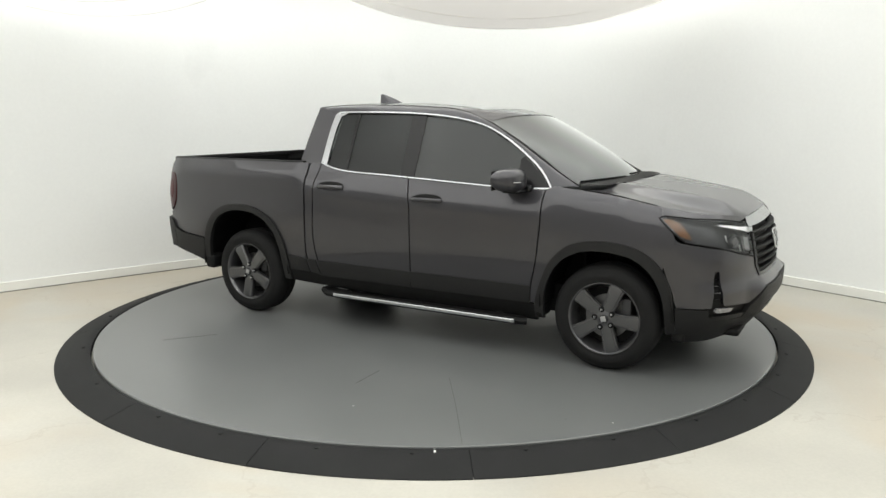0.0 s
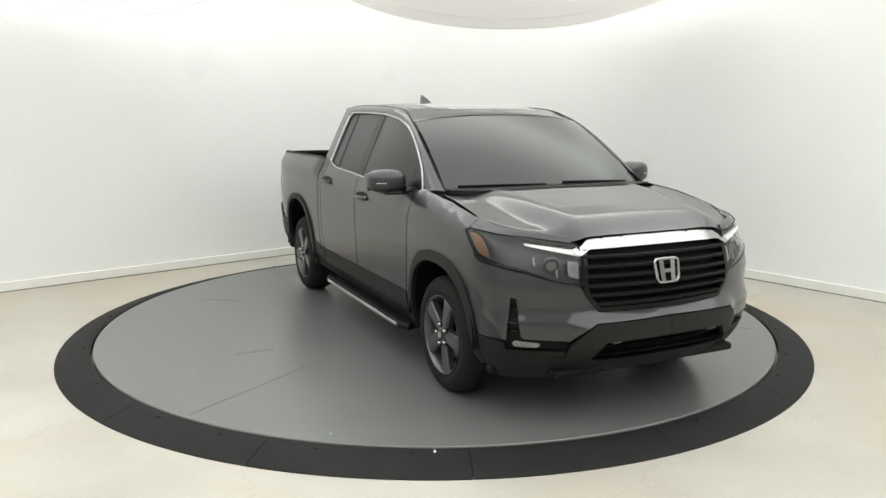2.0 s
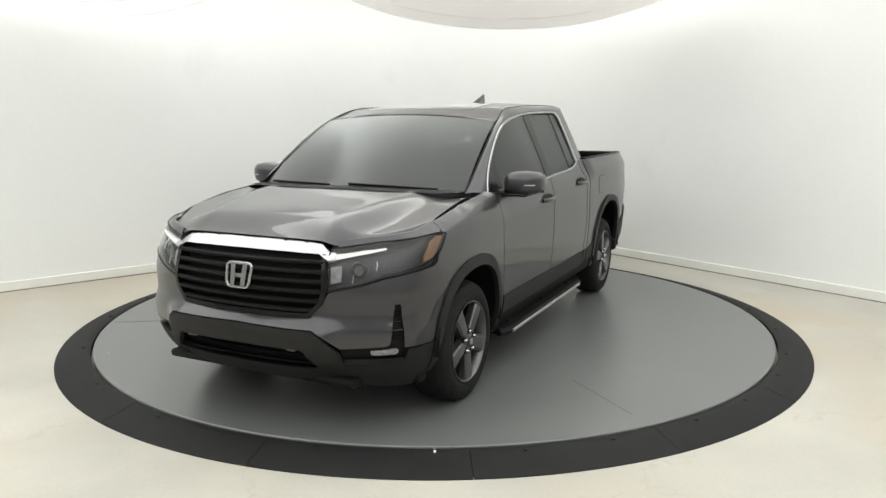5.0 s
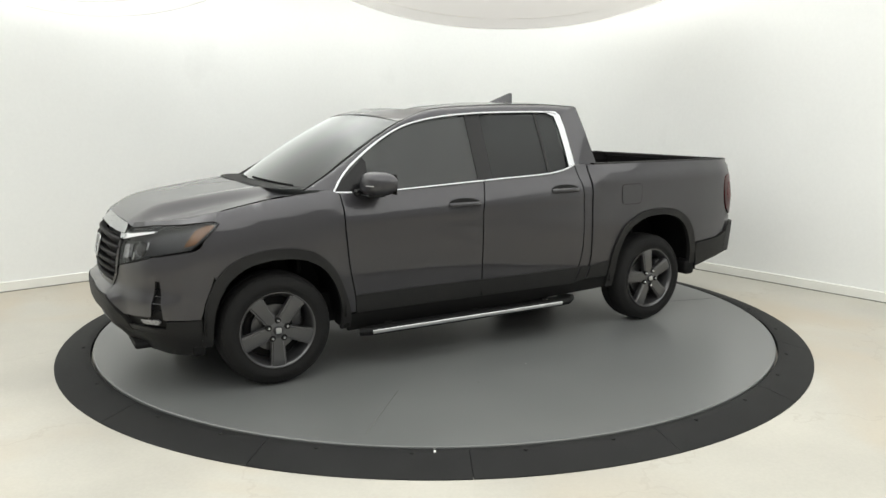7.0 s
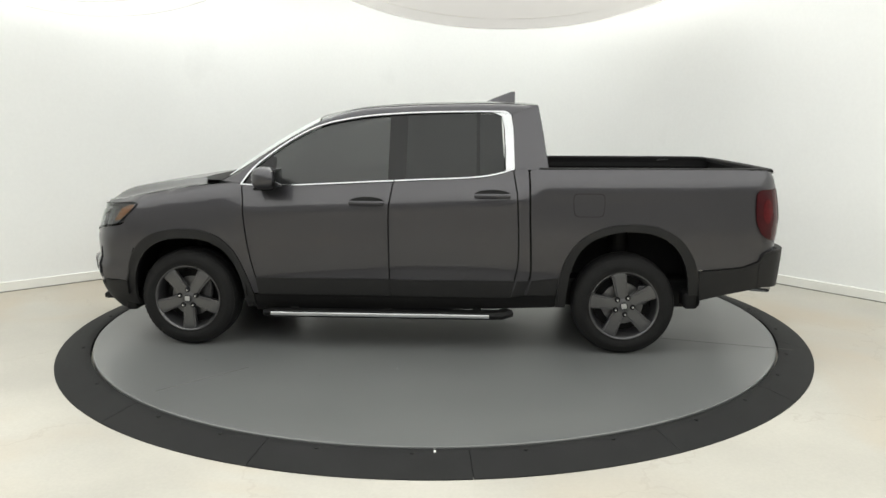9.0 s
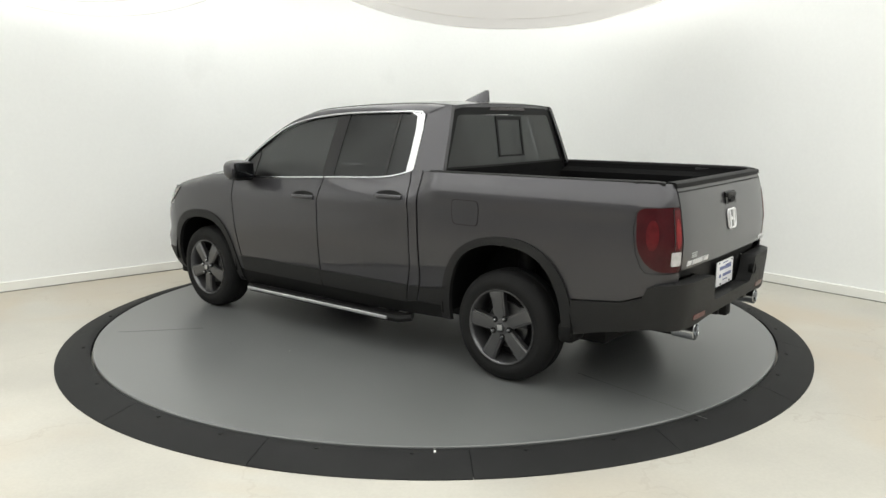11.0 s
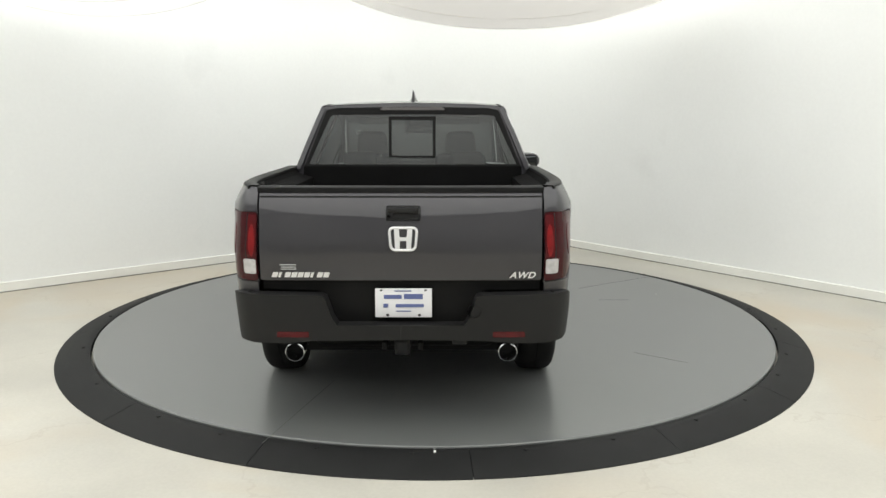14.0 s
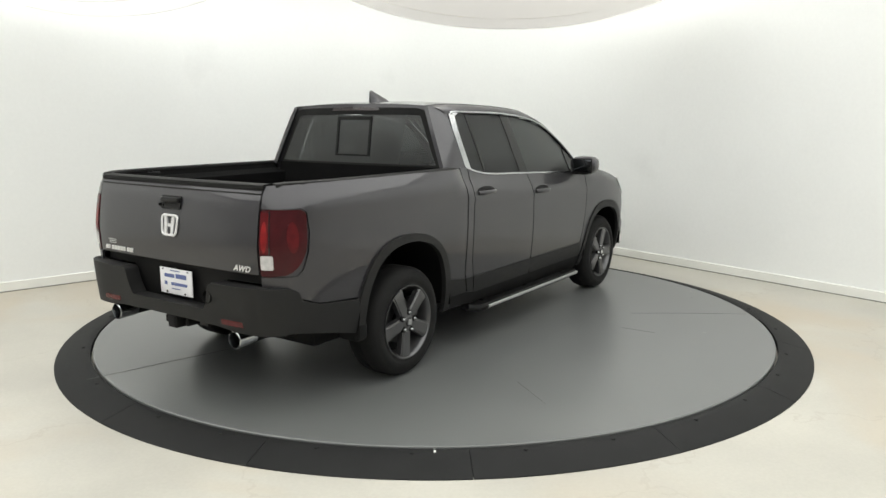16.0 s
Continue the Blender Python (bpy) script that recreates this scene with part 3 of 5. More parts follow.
BED_S = poly2([(-.912, 1.312), (-.918, 1.20), (-.924, .929), (-.933, .62), (-.915, .52), (-.882, .43)])
BELT_F = poly2([(1.150, 1.20), (.9, 1.196), (.5, 1.215), (.2, 1.230), (.046, 1.236)], .08)
BELT_R = poly2([(.038, 1.237), (-.145, 1.246), (-.45, 1.258), (-.62, 1.274), (-.73, 1.296), (-.800, 1.318)], .05)
G = 0.005
GB = 0.007


def shift(pts, dx=0, dz=0):
    return [(p[0] + dx, p[1] + dz) for p in pts]


def body_side(sgn):
    # near-black inner shell, for the shade that shows in the gaps
    inner = [(2.0, .86)] + shift(poly2([(1.9, .95), (1.56, .97), (1.25, .9)]), 0, 0) + [(1.08, .50), (1.06, .34), (-1.06, .34), (-1.10, .55)] + \
            poly2([(-1.2, .82), (-1.55, .99), (-1.95, .93)]) + [(-2.15, .60), (-2.45, .62), (-2.45, 1.26), (-.9, 1.30), (-.78, 1.30), (-.6, 1.25), (0, 1.215), (1.1, 1.18), (1.6, 1.10), (2.0, 1.0)]
    panel("inner_shell", side(inner), skin, M_GAP_SHADE, TRUCK, sgn, -.022, .004, .12)
    fender = [(p[0] + G, p[1]) for p in DOOR_F] + [(1.09, .41)] + [p for p in ARCH_F[::-1] if p[1] > .42 and p[0] < 2.04 - .0] + \
             [(1.975, .77), (2.012, .84), (2.035, .93), (2.0, .99), (1.955, 1.045)] + [(x, float(hood_edge(x)) - .004) for x in (1.93, 1.8, 1.6, 1.4, 1.28)] + [(1.20, 1.225)]
    fender = [p for p in fender if not (p[0] > 1.97 and p[1] < .76)]
    panel("front_fender", side(fender), skin, M_PAINT, TRUCK, sgn)
    fd = shift(DOOR_F, -G)[::-1]
    fdp = fd + BELT_F[1:-1] + shift(DOOR_M, G)
    d1 = panel("front_door", side(fdp), skin, M_PAINT, TRUCK, sgn)
    rdp = shift(DOOR_M, -G)[::-1] + BELT_R[1:-1] + shift(DOOR_R, G)
    d2 = panel("rear_door", side(rdp), skin, M_PAINT, TRUCK, sgn)
    strip = shift(DOOR_R, -G)[::-1] + [(-.86, 1.325), (-.902, 1.325)] + shift(BED_S, GB)
    panel("cab_corner", side(strip), skin, M_PAINT, TRUCK, sgn)
    bed = shift(BED_S, -GB)[::-1] + [(-.935, 1.322), (-1.5, 1.325), (-2.2, 1.325), (-2.56, 1.322)]
    bed = side(bed) + [(ry(.80), 1.318), (ry(.762), 1.315), (ry(.758), 1.195)]
    bed += [(sx(-2.50), 1.195), (sx(-2.468), 1.17), (sx(-2.455), 1.06), (sx(-2.468), .95), (sx(-2.50), .86), (sx(-2.53), .825), (ry(.758), .822), (ry(.758), .765)]
    bed += side([(-2.58, .715), (-2.4, .652), (-2.10, .628)]) + side([p for p in ARCH_R[::-1] if p[1] > .55]) + side([(-1.125, .50), (-1.06, .43)])
    panel("bed_side", bed, skin, M_PAINT, TRUCK, sgn)
    # plastic cladding: sill, door strips, arches
    for nm, x0, x1, par in (("door_cladding", 1.052, .078, d1), ("door_cladding", .070, -.795, d2)):
        panel(nm, side([(x0, .405), (x0 + .012, .528), (x1 - .004 if x1 > 0 else x1 - .02, .532), (x1, .405)]), skin, M_CLAD, par, sgn, .007, .012, label="dark grey plastic lower cladding")
    panel("bed_cladding", side([(-.905, .43), (-.938, .535), (-1.13, .56), (-1.112, .43)]), skin, M_CLAD, TRUCK, sgn, .007, .012, label="dark grey plastic lower cladding")
    panel("corner_cladding", side([(-.795, .41), (-.838, .533), (-.922, .535), (-.888, .43)]), skin, M_CLAD, TRUCK, sgn, .007, .012, label="dark grey plastic lower cladding")
    panel("sill", side([(1.088, .27), (1.088, .395), (1.05, .402), (-.77, .402), (-.88, .425), (-1.05, .425), (-1.10, .49), (-1.115, .34), (-1.10, .335), (-.8, .32), (.2, .28)]), skin, M_BLACK, TRUCK, sgn, .0, .03)
    panel("front_arch_trim", side(ARCH_F + ARCH_FI[::-1]), skin, M_CLAD, TRUCK, sgn, .011, .030, .035, "dark grey plastic wheel arch flare")
    panel("rear_arch_trim", side(ARCH_R + ARCH_RI[::-1]), skin, M_CLAD, TRUCK, sgn, .017, .034, .035, "dark grey plastic wheel arch flare")
    # handles: black patch for the shade in the recess cup, bar
    for nm, x, z, par in (("door_handle", .236, 1.096, d1), ("door_handle", -.655, 1.152, d2)):
        lens = [(x + .122 * math.cos(a), z + .032 * math.sin(a) * (1 if math.sin(a) > 0 else .72)) for a in np.linspace(0, 2 * math.pi, 28)[:-1]]
        panel("handle_cup_shade", side(lens), skin, M_BLACK, par, sgn, .0025, .004, .02)
        p = [skin(sx(x + dx), z + dz, o) for dx, dz, o in ((.122, -.012, .004), (.075, -.010, .024), (0, -.009, .031), (-.075, -.010, .024), (-.122, -.012, .004))]
        sweep(nm, [(q[0], sgn * q[1], q[2]) for q in curve_pts(p, .012)], ring_section(.016, .011, 10), (0, sgn, 0), M_PAINT, par)
    if sgn > 0:
        f = rounded([(-1.222, 1.158), (-1.426, 1.158), (-1.432, 1.10), (-1.424, 1.003), (-1.232, 1.003), (-1.222, 1.07)], .03)
        # near-black sheet round the flap paints the shade in its gap
        panel("fuel_door_gap_shade", side([((p[0] + 1.327) * 1.045 - 1.327, (p[1] - 1.08) * 1.055 + 1.08) for p in f]), skin, M_GAP_SHADE, TRUCK, sgn, .0012, .003, .04)
        panel("fuel_door", side(f), skin, M_PAINT, TRUCK, sgn, .0026, .003, .04)
    # mud flaps
    for x, z0, z1, w in ((-2.06, .345, .47, .105), (1.115, .30, .40, .07)):
        bm = rbox((x, sgn * (.87 if x < 0 else .84), (z0 + z1) / 2), (w, .17, z1 - z0), .03, 3)
        part("mud_flap", bm, M_BLACK, TRUCK)
    # wheel well liners
    for cx, r in ((1.585, .450), (-1.62, .488)):
        vs, fs = [], []
        n = 20
        for i in range(n + 1):
            a = radians(-5 + 190 * i / n)
            for y in (.965, .50):
                vs.append((cx + r * math.cos(a), sgn * y, .43 + r * math.sin(a) * 1.02))
        fs = [(2 * i, 2 * i + 1, 2 * i + 3, 2 * i + 2) for i in range(n)]
        vs += [(cx + r * math.cos(radians(-5 + 190 * i / n)), sgn * .50, .43 + r * math.sin(radians(-5 + 190 * i / n)) * 1.02) for i in range(n + 1)] + [(cx, sgn * .5, .3)]
        fs += [(2 * n + 2 + i, 2 * n + 3 + i, 3 * n + 3) for i in range(n)]
        mesh("wheel_well_liner", vs, fs, M_BLACK, TRUCK)
    # side step
    st = tagged(mesh("side_step", [(0, 0, 0)], [], M_BLACK, TRUCK), "black running board with bright edge strip")
    sec = [(-.065, .0), (-.05, .022), (.05, .022), (.075, .006), (.078, -.012), (.05, -.028), (-.055, -.026)]
    y0 = .905
    path = [(1.0, sgn * (y0 - .03), .262), (.95, sgn * y0, .266), (.2, sgn * y0, .268), (-.6, sgn * y0, .270), (-.72, sgn * y0, .272), (-.78, sgn * (y0 - .04), .285)]
    sweep("step_board", path, [(a * -sgn, b) for a, b in sec], (0, 0, 1), M_BLACK, st)
    sweep("bright_strip", [(.955, sgn * (y0 + .078), .268), (-.64, sgn * (y0 + .078), .272)], ring_section(.006, .013, 8), (0, 0, 1), M_SATIN, st, "brushed bright metal strip")
    for x in (.8, .1, -.55):
        part("bracket", rbox((x, sgn * .80, .285), (.06, .2, .035), .008), M_BLACK, st)
    # rear bumper end cap
    cap = side([(-2.10, .62), (-2.4, .645), (-2.575, .705)]) + [(ry(.80), .775), (ry(.79), .70), (ry(.80), .52)] + side([(-2.52, .495), (-2.3, .455), (-2.115, .41)])
    panel("rear_bumper_side", cap, skin, M_CLAD, TRUCK, sgn, .018, .035)


for _s in (1, -1):
    body_side(_s)


# ---------------------------------------------------------------- front
def front():
    fas = tagged(new("front_bumper"), "painted front bumper with dark lower plastic")
    fas.parent = TRUCK
    for sgn in (1, -1):
        # painted fascia, each half
        low = [(fy(0), .612), (fy(.46), .606), (fy(.50), .575), (fy(.585), .50), (fy(.80), .512), (fy(.815), .525), (fy(.838), .73), (fy(.862), .73), (fy(.872), .50), (sx(2.06), .49)]
        arch = [(sx(x), z) for x, z in ((2.045, .53), (2.035, .58), (1.99, .69), (1.968, .760), (2.009, .842), (2.031, .927))]
        head = [(sx(2.07), .905), (fy(.80), .862), (fy(.70), .83), (fy(.535), .792), (fy(.520), .775), (fy(.505), .74), (fy(.425), .655), (fy(.2), .648), (fy(0), .648)]
        panel("fascia", low + arch + head, skin, M_PAINT, fas, sgn, 0, .02, .035)
        # dark lower bumper
        lower = [(fy(0), .605), (fy(.455), .600), (fy(.495), .568), (fy(.575), .478), (fy(.60), .40), (fy(.872), .412), (fy(.885), .487), (sx(2.052), .487), (sx(2.064), .245), (fy(.80), .252), (fy(.72), .262), (fy(.45), .28), (fy(0), .285),
                 (fy(0), .375), (fy(.44), .38), (fy(.475), .40), (fy(.40), .497), (fy(0), .50)]
        panel("lower_bumper", lower, skin, M_CLAD, fas, sgn, .006, .03, .035, "dark grey plastic lower bumper")
        # fog pocket and corner vent
        panel("vent_recess", [(fy(.578), .505), (fy(.81), .53), (fy(.835), .735), (fy(.866), .735), (fy(.878), .48), (sx(2.10), .46), (fy(.60), .39)], skin, M_BLACK, fas, sgn, -.022, .01, .04)
        for k in range(4):
            z = .555 + k * .042
            p = [skin(fy(y), z, -.012) for y in (.822 + .004 * k, .868)]
            sweep("vent_fin", [(q[0], sgn * q[1], q[2]) for q in p], ring_section(.012, .005, 6), (0, 0, 1), M_GLOSSB, fas)
        panel("fog_lamp", rounded([(fy(.725), .488), (fy(.845), .497), (fy(.852), .478), (fy(.84), .464), (fy(.735), .462)], .012), skin, M_FOG, fas, sgn, -.004, .02, .025, "clear fog lamp lens")
        panel("fog_bezel", [(fy(.60), .405), (fy(.60), .435), (fy(.70), .440), (fy(.87), .440), (fy(.885), .425), (fy(.87), .405)], skin, M_CLAD, fas, sgn, .004, .02, .03)
    # lower intake
    panel("lower_intake", [(fy(0), .36), (fy(.50), .38), (fy(.42), .51), (fy(0), .51)], skin, M_BLACK, fas, 1, -.07, .01, .06)
    panel("lower_intake", [(fy(0), .36), (fy(.50), .38), (fy(.42), .51), (fy(0), .51)], skin, M_BLACK, fas, -1, -.07, .01, .06)
    for z, y1 in ((.465, .42), (.415, .45)):
        p = [skin(fy(abs(y)), z, -.03) for y in np.linspace(-y1, y1, 15)]
        p = [(q[0], q[1] * (1 if y >= 0 else -1), q[2]) for q, y in zip(p, np.linspace(-y1, y1, 15))]
        sweep("intake_bar", p, ring_section(.02, .008, 8), (0, 0, 1), M_GLOSSB, fas)
    for sgn in (1, -1):
        q = skin(fy(.34), .485, -.02)
        part("tow_hook_cover", rbox((q[0], sgn * .34, .486), (.02, .06, .014), .005), M_RIM, fas)
    for sgn in (1, -1):
        part("air_deflector", rbox((2.06, sgn * .79, .285), (.08, .18, .075), .02, 3), M_BLACK, fas)
    # skid edge under the bumper
    p = [skin(fy(abs(y)), .29, -.06) for y in np.linspace(-.62, .62, 21)]
    sweep("lower_lip", [(q[0], q[1] * (1 if y >= 0 else -1), q[2] - .012) for q, y in zip(p, np.linspace(-.62, .62, 21))], ring_section(.03, .018, 8), (0, 0, 1), M_BLACK, fas)

    # grille
    gr = tagged(new("grille"), "black slatted radiator grille")
    gr.parent = TRUCK
    hole = [(0, .985), (.478, .985), (.503, .96), (.508, .80), (.488, .735), (.425, .668), (0, .660)]
    for sgn in (1, -1):
        panel("grille_back", [(fy(y), z) for y, z in hole], skin, M_BLACK, gr, sgn, -.06, .01, .06)
        fr = [(0, .672), (.418, .679), (.478, .742), (.494, .80), (.490, .985), (.508, .985), (.520, .80), (.503, .732), (.428, .655), (0, .648)]
        panel("grille_frame", [(fy(y), z) for y, z in fr], skin, M_GLOSSB, gr, sgn, .006, .05, .03)
    for k in range(6):
        z = .945 - .0505 * k
        y1 = np.interp(z, [.66, .735, .80, .99], [.41, .475, .495, .49])
        ys = np.linspace(-y1, y1, 25)
        pts = []
        for y in ys:
            q = skin(fy(abs(y)), z, -.012 + .012 * math.cos(y / y1 * 1.5))
            pts.append((q[0], y, z))
        sweep("slat", pts, [(-.03, -.012), (-.028, .006), (.006, .0105), (.016, .005), (.016, -.006), (.0, -.0135)][::1], (0, 0, 1), M_BLACK, gr)
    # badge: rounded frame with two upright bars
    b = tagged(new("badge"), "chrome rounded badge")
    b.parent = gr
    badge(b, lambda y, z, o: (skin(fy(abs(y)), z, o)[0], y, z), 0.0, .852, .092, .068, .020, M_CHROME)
    # chrome bar and its wings over the lamps
    for sgn in (1, -1):
        poly = [(0, 1.052), (.25, 1.050), (.455, 1.044), (.52, .998), (.56, .993), (.56, .966), (.525, .956), (.492, .974), (.47, .986), (.25, .990), (0, .991)]
        panel("grille_bar", [(fy(y), z) for y, z in poly], bar_surf, M_CHROME, gr, sgn, .020, .05, .02, "wide bright chrome bar")


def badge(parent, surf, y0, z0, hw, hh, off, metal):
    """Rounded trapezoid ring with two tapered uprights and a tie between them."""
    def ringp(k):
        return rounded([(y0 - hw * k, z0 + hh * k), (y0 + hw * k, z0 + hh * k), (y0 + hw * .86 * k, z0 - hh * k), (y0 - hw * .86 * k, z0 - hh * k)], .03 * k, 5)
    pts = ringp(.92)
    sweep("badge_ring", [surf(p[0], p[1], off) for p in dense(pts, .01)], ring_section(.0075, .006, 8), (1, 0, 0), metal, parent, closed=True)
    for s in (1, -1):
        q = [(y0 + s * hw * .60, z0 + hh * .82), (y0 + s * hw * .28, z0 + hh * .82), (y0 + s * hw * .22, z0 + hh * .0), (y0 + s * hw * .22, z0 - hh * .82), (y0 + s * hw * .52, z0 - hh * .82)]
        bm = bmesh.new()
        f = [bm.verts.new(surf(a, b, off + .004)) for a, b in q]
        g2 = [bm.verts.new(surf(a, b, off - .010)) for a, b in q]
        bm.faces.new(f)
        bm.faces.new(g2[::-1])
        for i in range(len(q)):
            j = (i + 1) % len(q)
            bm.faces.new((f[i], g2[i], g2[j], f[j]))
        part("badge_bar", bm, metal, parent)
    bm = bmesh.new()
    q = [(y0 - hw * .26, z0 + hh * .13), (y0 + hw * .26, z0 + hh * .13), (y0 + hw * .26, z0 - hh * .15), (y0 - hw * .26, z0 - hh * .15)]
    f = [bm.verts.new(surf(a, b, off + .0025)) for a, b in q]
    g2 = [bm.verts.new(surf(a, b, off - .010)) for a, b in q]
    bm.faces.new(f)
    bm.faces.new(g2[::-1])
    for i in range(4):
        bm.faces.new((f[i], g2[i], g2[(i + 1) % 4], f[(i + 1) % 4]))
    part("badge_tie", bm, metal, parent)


def bar_surf(s, z, off=0.0):
    return skin(s, z, off - max(0, z - .955) * .55)


def headlight(sgn):
    hl = tagged(new("headlight"), "clear angular headlight with amber corner and chrome strip")
    hl.parent = TRUCK
    out = [(fy(.520), .795), (fy(.60), .812), (fy(.70), .838), (fy(.80), .872), (sx(2.09), .915), (sx(2.0), .985), (sx(1.925), 1.062), (sx(1.96), 1.075), (sx(2.05), 1.068), (sx(2.14), 1.058), (fy(.78), 1.048),
           (fy(.70), 1.036), (fy(.60), 1.022), (fy(.535), 1.012), (fy(.520), .95)]
    panel("lamp_filler", [(sx(1.90), 1.062), (sx(2.0), 1.072), (sx(2.14), 1.056), (fy(.70), 1.034), (fy(.57), 1.014), (fy(.57), 1.050), (fy(.72), 1.068), (sx(2.1), 1.086), (sx(1.9), 1.128)], skin, M_PAINT, hl, sgn, -.008, .01, .03)
    panel("housing", out, skin, M_LAMPIN, hl, sgn, -.05, .01, .03)
    panel("rim", out, skin, M_BLACK, hl, sgn, -.052, .004, .06)
    panel("lens", out, skin, M_LENS, hl, sgn, .001, .03, .03, "clear lens")
    panel("upper_mask", [(fy(.545), 1.008), (fy(.62), 1.016), (fy(.72), 1.030), (fy(.80), 1.040), (sx(2.10), 1.05), (sx(2.14), 1.035), (fy(.80), 1.020), (fy(.70), 1.008), (fy(.60), .998)], skin, M_BLACK, hl, sgn, -.008, .01, .03)
    panel("amber_reflector", [(sx(2.07), .945), (sx(2.01), .995), (sx(1.945), 1.055), (sx(2.0), 1.052), (sx(2.06), 1.03), (sx(2.12), .955), (sx(2.13), .93)], skin, M_AMBER, hl, sgn, -.008, .01, .025, "amber reflector")
    # chrome strip in plain white, standing in for its bright reflection
    panel("white_chrome_strip", [(fy(.53), .950), (fy(.60), .966), (fy(.70), .986), (fy(.81), 1.008), (fy(.815), 1.016), (fy(.70), 1.003), (fy(.60), .988), (fy(.53), .982)], skin, M_PLATE, hl, sgn, .005, .02, .025, "unlit chrome strip, its bright reflection painted white")
    for y, z, r in ((.675, .900, .043),):
        q = skin(fy(y), z, -.032)
        n = Vector(skin(fy(y), z, 0)) - Vector(q)
        n.normalize()
        rot = n.to_track_quat("Z", "Y").to_matrix().to_4x4()
        vs, fs = lathe([(0, .006), (r * .6, .003), (r * .8, -.012), (r, .006), (r * 1.08, .004), (r * 1.08, -.02)], 20, "z")
        mm = Matrix.Translation(q) @ rot
        vs = [mm @ Vector(v) for v in vs]
        mesh("projector", [(v.x, sgn * v.y, v.z) for v in vs], fs, M_RIM, hl)
    panel("reflector", rounded([(fy(.535), .832), (fy(.59), .845), (fy(.592), .925), (fy(.535), .920)], .008), skin, M_FOG, hl, sgn, -.018, .02, .02, "faceted grey reflector")
    line = [skin(a, b2, .003) for a, b2 in dense(out, .02)]
    sweep("lamp_edge", [(q[0], sgn * q[1], q[2]) for q in line], ring_section(.0035, .0035, 6), (.3, 0, 1), M_BLACK, hl, closed=True)
    for y, z in ((.645, .86), (.76, .925)):
        p = [skin(fy(y + d), z + e, -.018) for d, e in ((0, -.02), (.006, .0), (.004, .022))]
        sweep("lamp_trim", [(q[0], sgn * q[1], q[2]) for q in p], ring_section(.003, .005, 6), (1, 0, 0), M_SATIN, hl)


front()
headlight(1)
headlight(-1)


# ---------------------------------------------------------------- hood
NOSE_Z = ((0, 1.054), (.30, 1.053), (.45, 1.048), (.53, 1.024), (.62, 1.032), (.72, 1.046), (.80, 1.060), (.86, 1.085))


def hood_point(u, v):
    """u across from -1 to 1, v from the nose to the windscreen."""
    au = abs(u)
    yn = .862 * au
    zn = stab(yn, [p[0] for p in NOSE_Z], [p[1] for p in NOSE_Z], .06)
    xn = stab(yn, (0, .25, .45, .52, .62, .72, .80, .865), (2.392, 2.387, 2.370, 2.358, 2.305, 2.225, 2.11, 1.95), .05)
    xb = 1.53 - .12 * au ** 6
    x = xn + (xb - xn) * v
    y = au * (.862 - .020 * v)
    ue = min(1.0, y / .862)
    zc = stab(x, (1.25, 1.45, 1.75, 2.05, 2.2, 2.3, 2.42), (1.258, 1.244, 1.212, 1.170, 1.142, 1.118, 1.08), .12)
    ze = hood_edge(x) - .002
    crease = .72 - .16 * (1 - v)
    f = 1 - .78 * smooth01((ue - crease + .10) / .26) - .22 * ue ** 2
    f += .07 * math.exp(-((ue - crease + .10) / .07) ** 2) * (.4 + .6 * v) * smooth01(v / .3)
    z = ze + (zc - ze) * f
    reach = stab(yn, (0, .40, .52, .65, .87), (.30, .27, .15, .11, .10), .08)
    g = 1 - (1 - min(v / reach, 1)) ** 2.4
    z = zn + (z - zn) * g
    return (x, y if u >= 0 else -y, z)


grid("hood", lambda a, b: hood_point(2 * a - 1, b ** 1.25), 56, 40, M_PAINT, TRUCK, flip=False, sharp=60)


# ---------------------------------------------------------------- cab
RAIL_O = [(1.345, .80, 1.218), (1.20, .785, 1.300), (1.05, .765, 1.395), (.83, .738, 1.530), (.60, .705, 1.655), (.36, .662, 1.735), (.02, .645, 1.765), (-.35, .642, 1.778), (-.70, .642, 1.780), (-.975, .650, 1.764)]
C_PTS = [(1.172, 1.200), (1.10, 1.300), (.988, 1.400), (.773, 1.543), (.57, 1.633), (.305, 1.685), (0, 1.711), (-.35, 1.721), (-.69, 1.722), (-.80, 1.705)]


def edge_o(x):
    """Roof edge at x: y and z."""
    o = RAIL_O[::-1]
    return float(np.interp(x, [p[0] for p in o], [p[1] for p in o])), float(np.interp(x, [p[0] for p in o], [p[2] for p in o]))


def roof_mid(x):
    return float(np.interp(x, [-.99, -.9, -.65, -.2, .1, .33, .5, .62, .70], [1.785, 1.797, 1.808, 1.803, 1.790, 1.770, 1.744, 1.722, 1.702]))


def roof_point(u, v, off=0.0):
    xf, xb = .69 - .09 * u * u, -.988 + .013 * u * u
    x = xf + (xb - xf) * v
    ye, ze = edge_o(x)
    z = roof_mid(x) - (roof_mid(x) - ze) * abs(u) ** 2.6
    return (x, u * ye, z + off)


def screen_point(u, v, off=0.0):
    """Windscreen: v from its foot to its head."""
    b = np.array((1.475 - .175 * u * u, .79 * u, 1.236 - .018 * u * u))
    t = np.array((.695 - .09 * u * u, .700 * u, 1.703 - .045 * u * u))
    p = b + (t - b) * v
    k = 4 * v * (1 - v) * .022
    return (p[0] + .55 * (k + off), p[1], p[2] + .83 * (k + off))


def back_surf(y, z, off=0.0):
    return (-.985 - .065 * (1.765 - z) / .44 + .035 * (y / .8) ** 2 - off, y, z)


